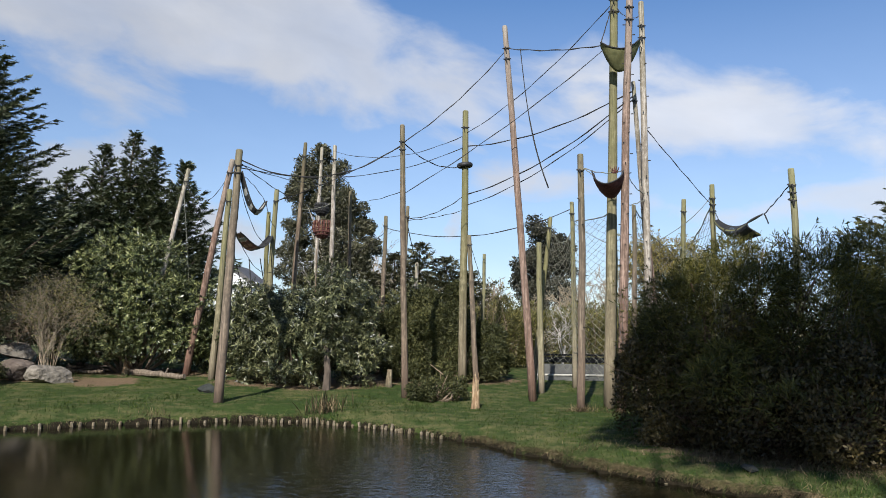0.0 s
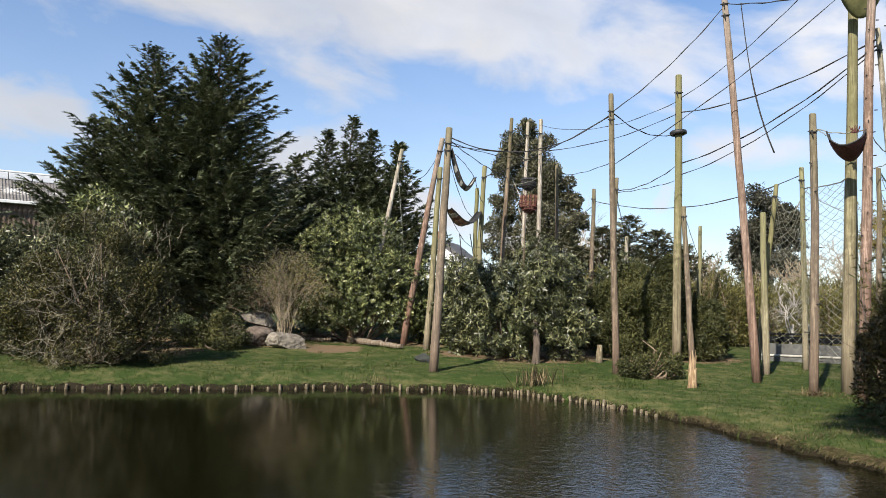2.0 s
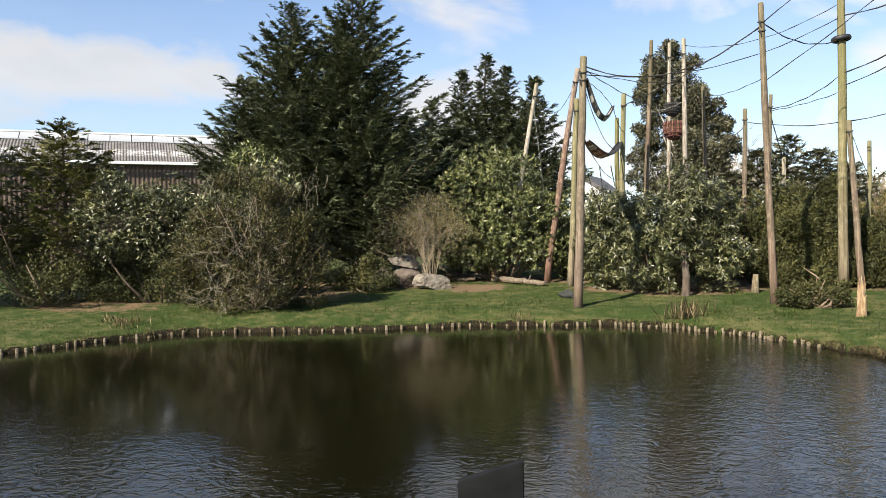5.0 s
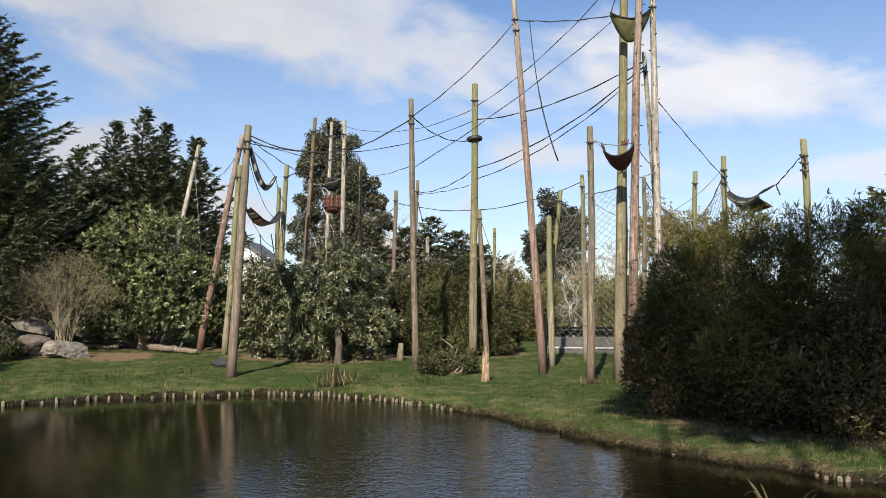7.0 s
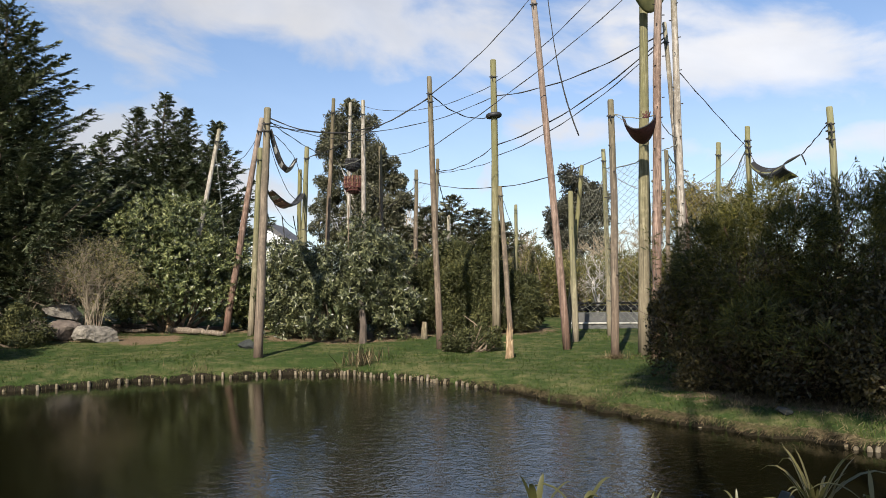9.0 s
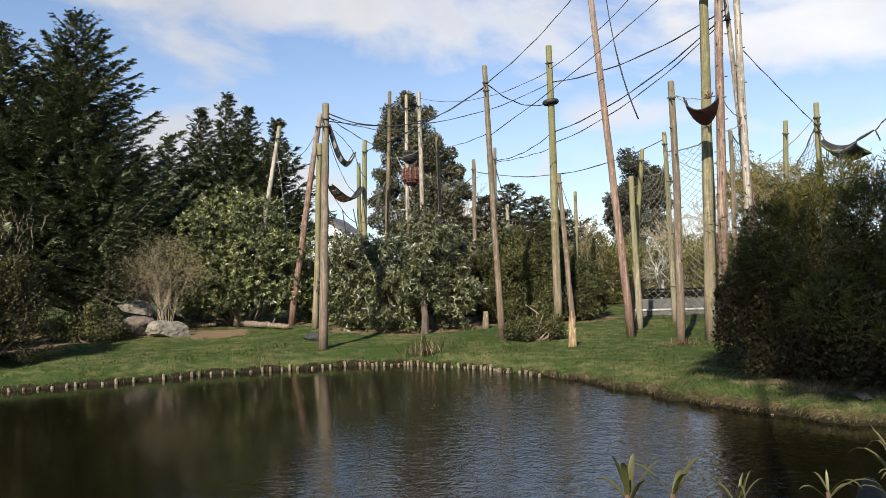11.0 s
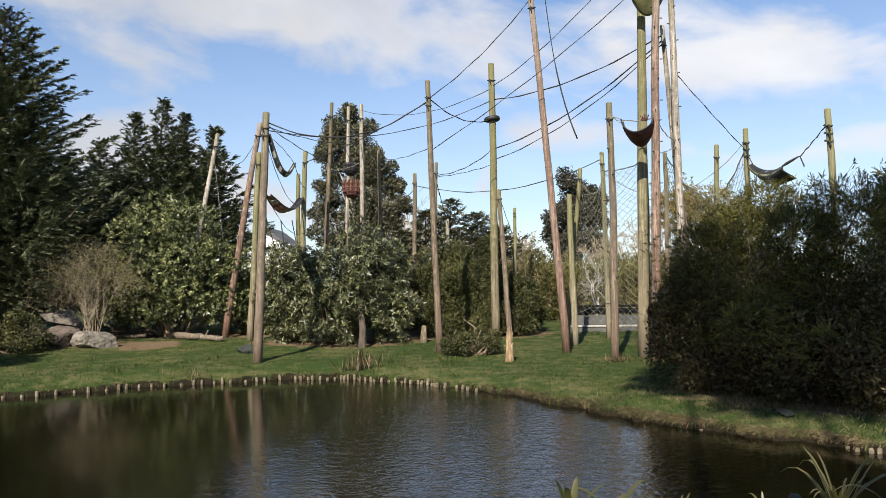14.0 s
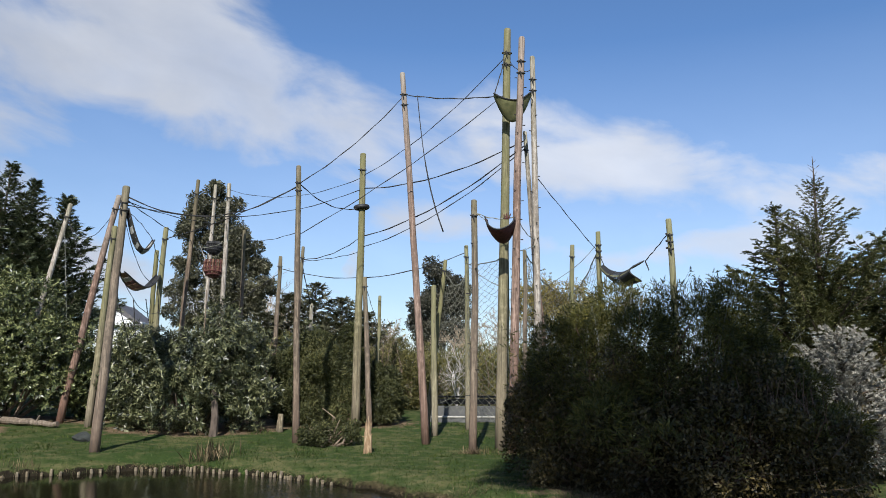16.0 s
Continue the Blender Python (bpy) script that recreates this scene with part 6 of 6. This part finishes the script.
def hanging(name, mat, label, n, x0, x1, length, seed):
    """Blades that bend over the edge of the bank towards the water."""
    r = np.random.default_rng(seed)
    edge = LOOP[(LOOP[:, 1] > 9.4) & (LOOP[:, 0] > x0) & (LOOP[:, 0] < x1)]
    p = edge[r.integers(0, len(edge), n)] + r.normal(size=(n, 2)) * 0.09
    d = shore_distance(p[:, 0], p[:, 1])
    clump = lumps(np.c_[p, 0 * d], 2.6, seed % 5) + 0.4 * r.normal(size=n)
    keep = (d > -0.03) & (d < 0.22) & (clump > -0.35)
    p = p[keep]
    c = np.c_[p, turf(p[:, 0], p[:, 1]) + 0.01]
    away = unit(np.array([-3.0, 9.0]) - p)
    k = len(p)
    a = unit(np.c_[away * r.uniform(0.3, 1.2, k)[:, None] + r.normal(size=(k, 2)) * 0.35, r.uniform(-1.6, 0.35, k)])
    ln = length * r.uniform(0.5, 1.4, k)
    me = leaves(name, L[mat], c + a * ln[:, None] * 0.45, a, ln, 0.006)
    tagged(part(name, me), label, "grass", kind="stuff")


hanging("dead_grass", "straw", "dry yellow grass hanging over the bank", 24000, 0.2, 9.0, 0.09, 6)
hanging("dead_grass", "straw", "sparse dry grass between the bank stakes", 3500, -16.5, 0.2, 0.12, 7)
hanging("bank_grass", "grass", "green grass leaning over the bank edge", 16000, -16.5, 9.0, 0.085, 8)
for i, (x, y, n, h, s) in enumerate(((-3.0, 19.75, 110, 0.5, 0.28), (-7.1, 18.75, 50, 0.26, 0.24), (3.7, 19.95, 170, 0.24, 0.26), (4.8, 13.0, 420, 0.14, 0.6), (6.6, 11.9, 520, 0.13, 0.9), (4.6, 19.6, 70, 0.2, 0.25), (2.7, 14.4, 160, 0.14, 0.4))):
    r = np.random.default_rng(300 + i)
    q2 = np.array([x, y]) + r.normal(size=(n, 2)) * s * np.array([1, 0.5])
    blades("reed_tuft", q2, h, "straw", "tuft of dry straw-coloured grass", 0.28 if h > 0.25 else 0.8, 0.007, 310 + i)
r = np.random.default_rng(319)
u = r.random(1500)
q2 = np.stack([3.8 + 2.9 * u, 15.3 - 3.6 * u], 1) + r.normal(size=(1500, 2)) * np.array([0.2, 0.14])
blades("dead_grass", q2, 0.1, "straw", "pale dry grass along the foot of a thicket", 0.8, 0.006, 322)
r = np.random.default_rng(320)
q2 = np.array([-16.0, 13.7]) + r.normal(size=(110, 2)) * np.array([0.3, 0.2])
blades("heather_tuft", q2, 0.22, "straw", "low tuft of dry pinkish heather stems", 0.5, 0.03, 321)

# ---- near bank ----
def strap_plant(x, y, z, n, reach, label, seed, up=1.0, wide=0.028):
    """A clump of arching strap leaves on short stems."""
    r = np.random.default_rng(seed)
    z0 = ground_z(x, y)
    ob = thing("strap_leaved_plant", (x, y, z0), label, "plant", "pond-edge plants")
    st = Tubes()
    st.add(np.array([[0, 0, -0.05], [0.01, 0, (z - z0) * 0.5], [0, 0, z - z0]]), np.array([0.009, 0.006, 0.05 * reach]), 6)
    part("stem", st.mesh("stem", M["twigred"]), ob)
    for i in range(n):
        a = i * 2.4 + r.normal() * 0.3
        d = np.array([math.cos(a), math.sin(a) * 0.8, 0])
        s = np.linspace(0, 1, 7)
        ln = reach * r.uniform(0.6, 1.15)
        sp = r.uniform(0.3, 1.0)
        mid = d * (ln * sp * s)[:, None] + np.array([0, 0, 1]) * (ln * up * (s - 0.8 * sp * s**2.4))[:, None]
        w = 0.75 * wide * r.uniform(0.7, 1.2) * np.sin(np.pi * np.clip(s * 0.92 + 0.08, 0, 1)) ** 0.7
        side = np.cross(d, [0, 0, 1.0])
        v, f = [], []
        for k in range(7):
            v += [mid[k] - side * w[k] / 2 + (0, 0, 0.25 * w[k]), mid[k], mid[k] + side * w[k] / 2 + (0, 0, 0.25 * w[k])]
        for k in range(6):
            e = k * 3
            f += [(e, e + 1, e + 4, e + 3), (e + 1, e + 2, e + 5, e + 4)]
        lf = part("leaf", mesh_of("leaf", v, f, L["lily"], True), ob)
        lf.location = (0, 0, z - z0 - r.uniform(0, 0.25 * reach))
    return ob


strap_plant(0.612, 1.20, 1.81, 24, 0.155, "tall stem with arching yellow-brown strap leaves", 401, 0.95, 0.010)
strap_plant(0.138, 0.743, 1.945, 6, 0.072, "young green and bronze shoot on a thin stem", 402, 1.0, 0.011)
strap_plant(0.186, 0.764, 1.938, 4, 0.06, "young yellow-green shoot on a thin stem", 403, 1.15, 0.011)
strap_plant(0.285, 0.908, 1.88, 9, 0.075, "thin stem with narrow bronze leaves", 404, 1.1, 0.006)
strap_plant(0.43, 1.02, 1.865, 6, 0.065, "thin stem with young green leaves", 405, 1.0, 0.009)
strap_plant(0.665, 1.13, 1.84, 6, 0.085, "thin stem with tall arching leaves", 406, 1.0, 0.010)
bm = bmesh.new()
bmesh.ops.create_uvsphere(bm, u_segments=20, v_segments=12, radius=1)
for v in bm.verts:
    v.co *= 1 + 0.05 * math.sin(5 * v.co.x + 3 * v.co.z)
bmesh.ops.scale(bm, vec=(0.11, 0.08, 0.40), verts=bm.verts)
ob = tagged(part("rounded_stone", bm_mesh("rounded_stone", bm, M["stonedark"], True)), "smooth grey standing stone among pond plants", "stone")
ob.location = (1.22, 2.82, 0.985)

post = thing("marker_board", (-1.02, 2.52, ground_z(-1.02, 2.52)), "black board with a slanting top by the water", "board")
bm = bmesh.new()
h = 1.345 - ground_z(-1.02, 2.52)
pv = [(-0.115, -0.02, -0.1), (0.115, -0.02, -0.1), (0.115, -0.02, h), (-0.115, -0.02, h - 0.075)]
vs = [bm.verts.new(p) for p in pv] + [bm.verts.new((a, 0.025, c)) for a, b, c in pv]
for f in ((0, 1, 2, 3), (7, 6, 5, 4), (0, 4, 5, 1), (1, 5, 6, 2), (2, 6, 7, 3), (3, 7, 4, 0)):
    bm.faces.new([vs[i] for i in f])
bmesh.ops.bevel(bm, geom=bm.edges[:], offset=0.004, segments=2, affect="EDGES")
part("panel", bm_mesh("panel", bm, M["blackpaint"]), post)
post.rotation_euler = (0, 0, radians(20))

# ---- behind the viewer: tall trees that shade the near bank ----
for i, (x, y, n) in enumerate(((-0.9, -5.4, 30), (0.8, -6.5, 105), (2.3, -5.6, 120), (3.8, -6.6, 110))):
    conifer("cypress", x, y, 21.2 - 0.6 * (i % 2), 1.9, "cypress", n, "tall dark cypress behind the viewing path", "tree", 501 + i, power=0.35, low=0.765, group=TREES, leaf=0.5, leaflets=7, shoots=4, slim=0.5, girth=0.5)
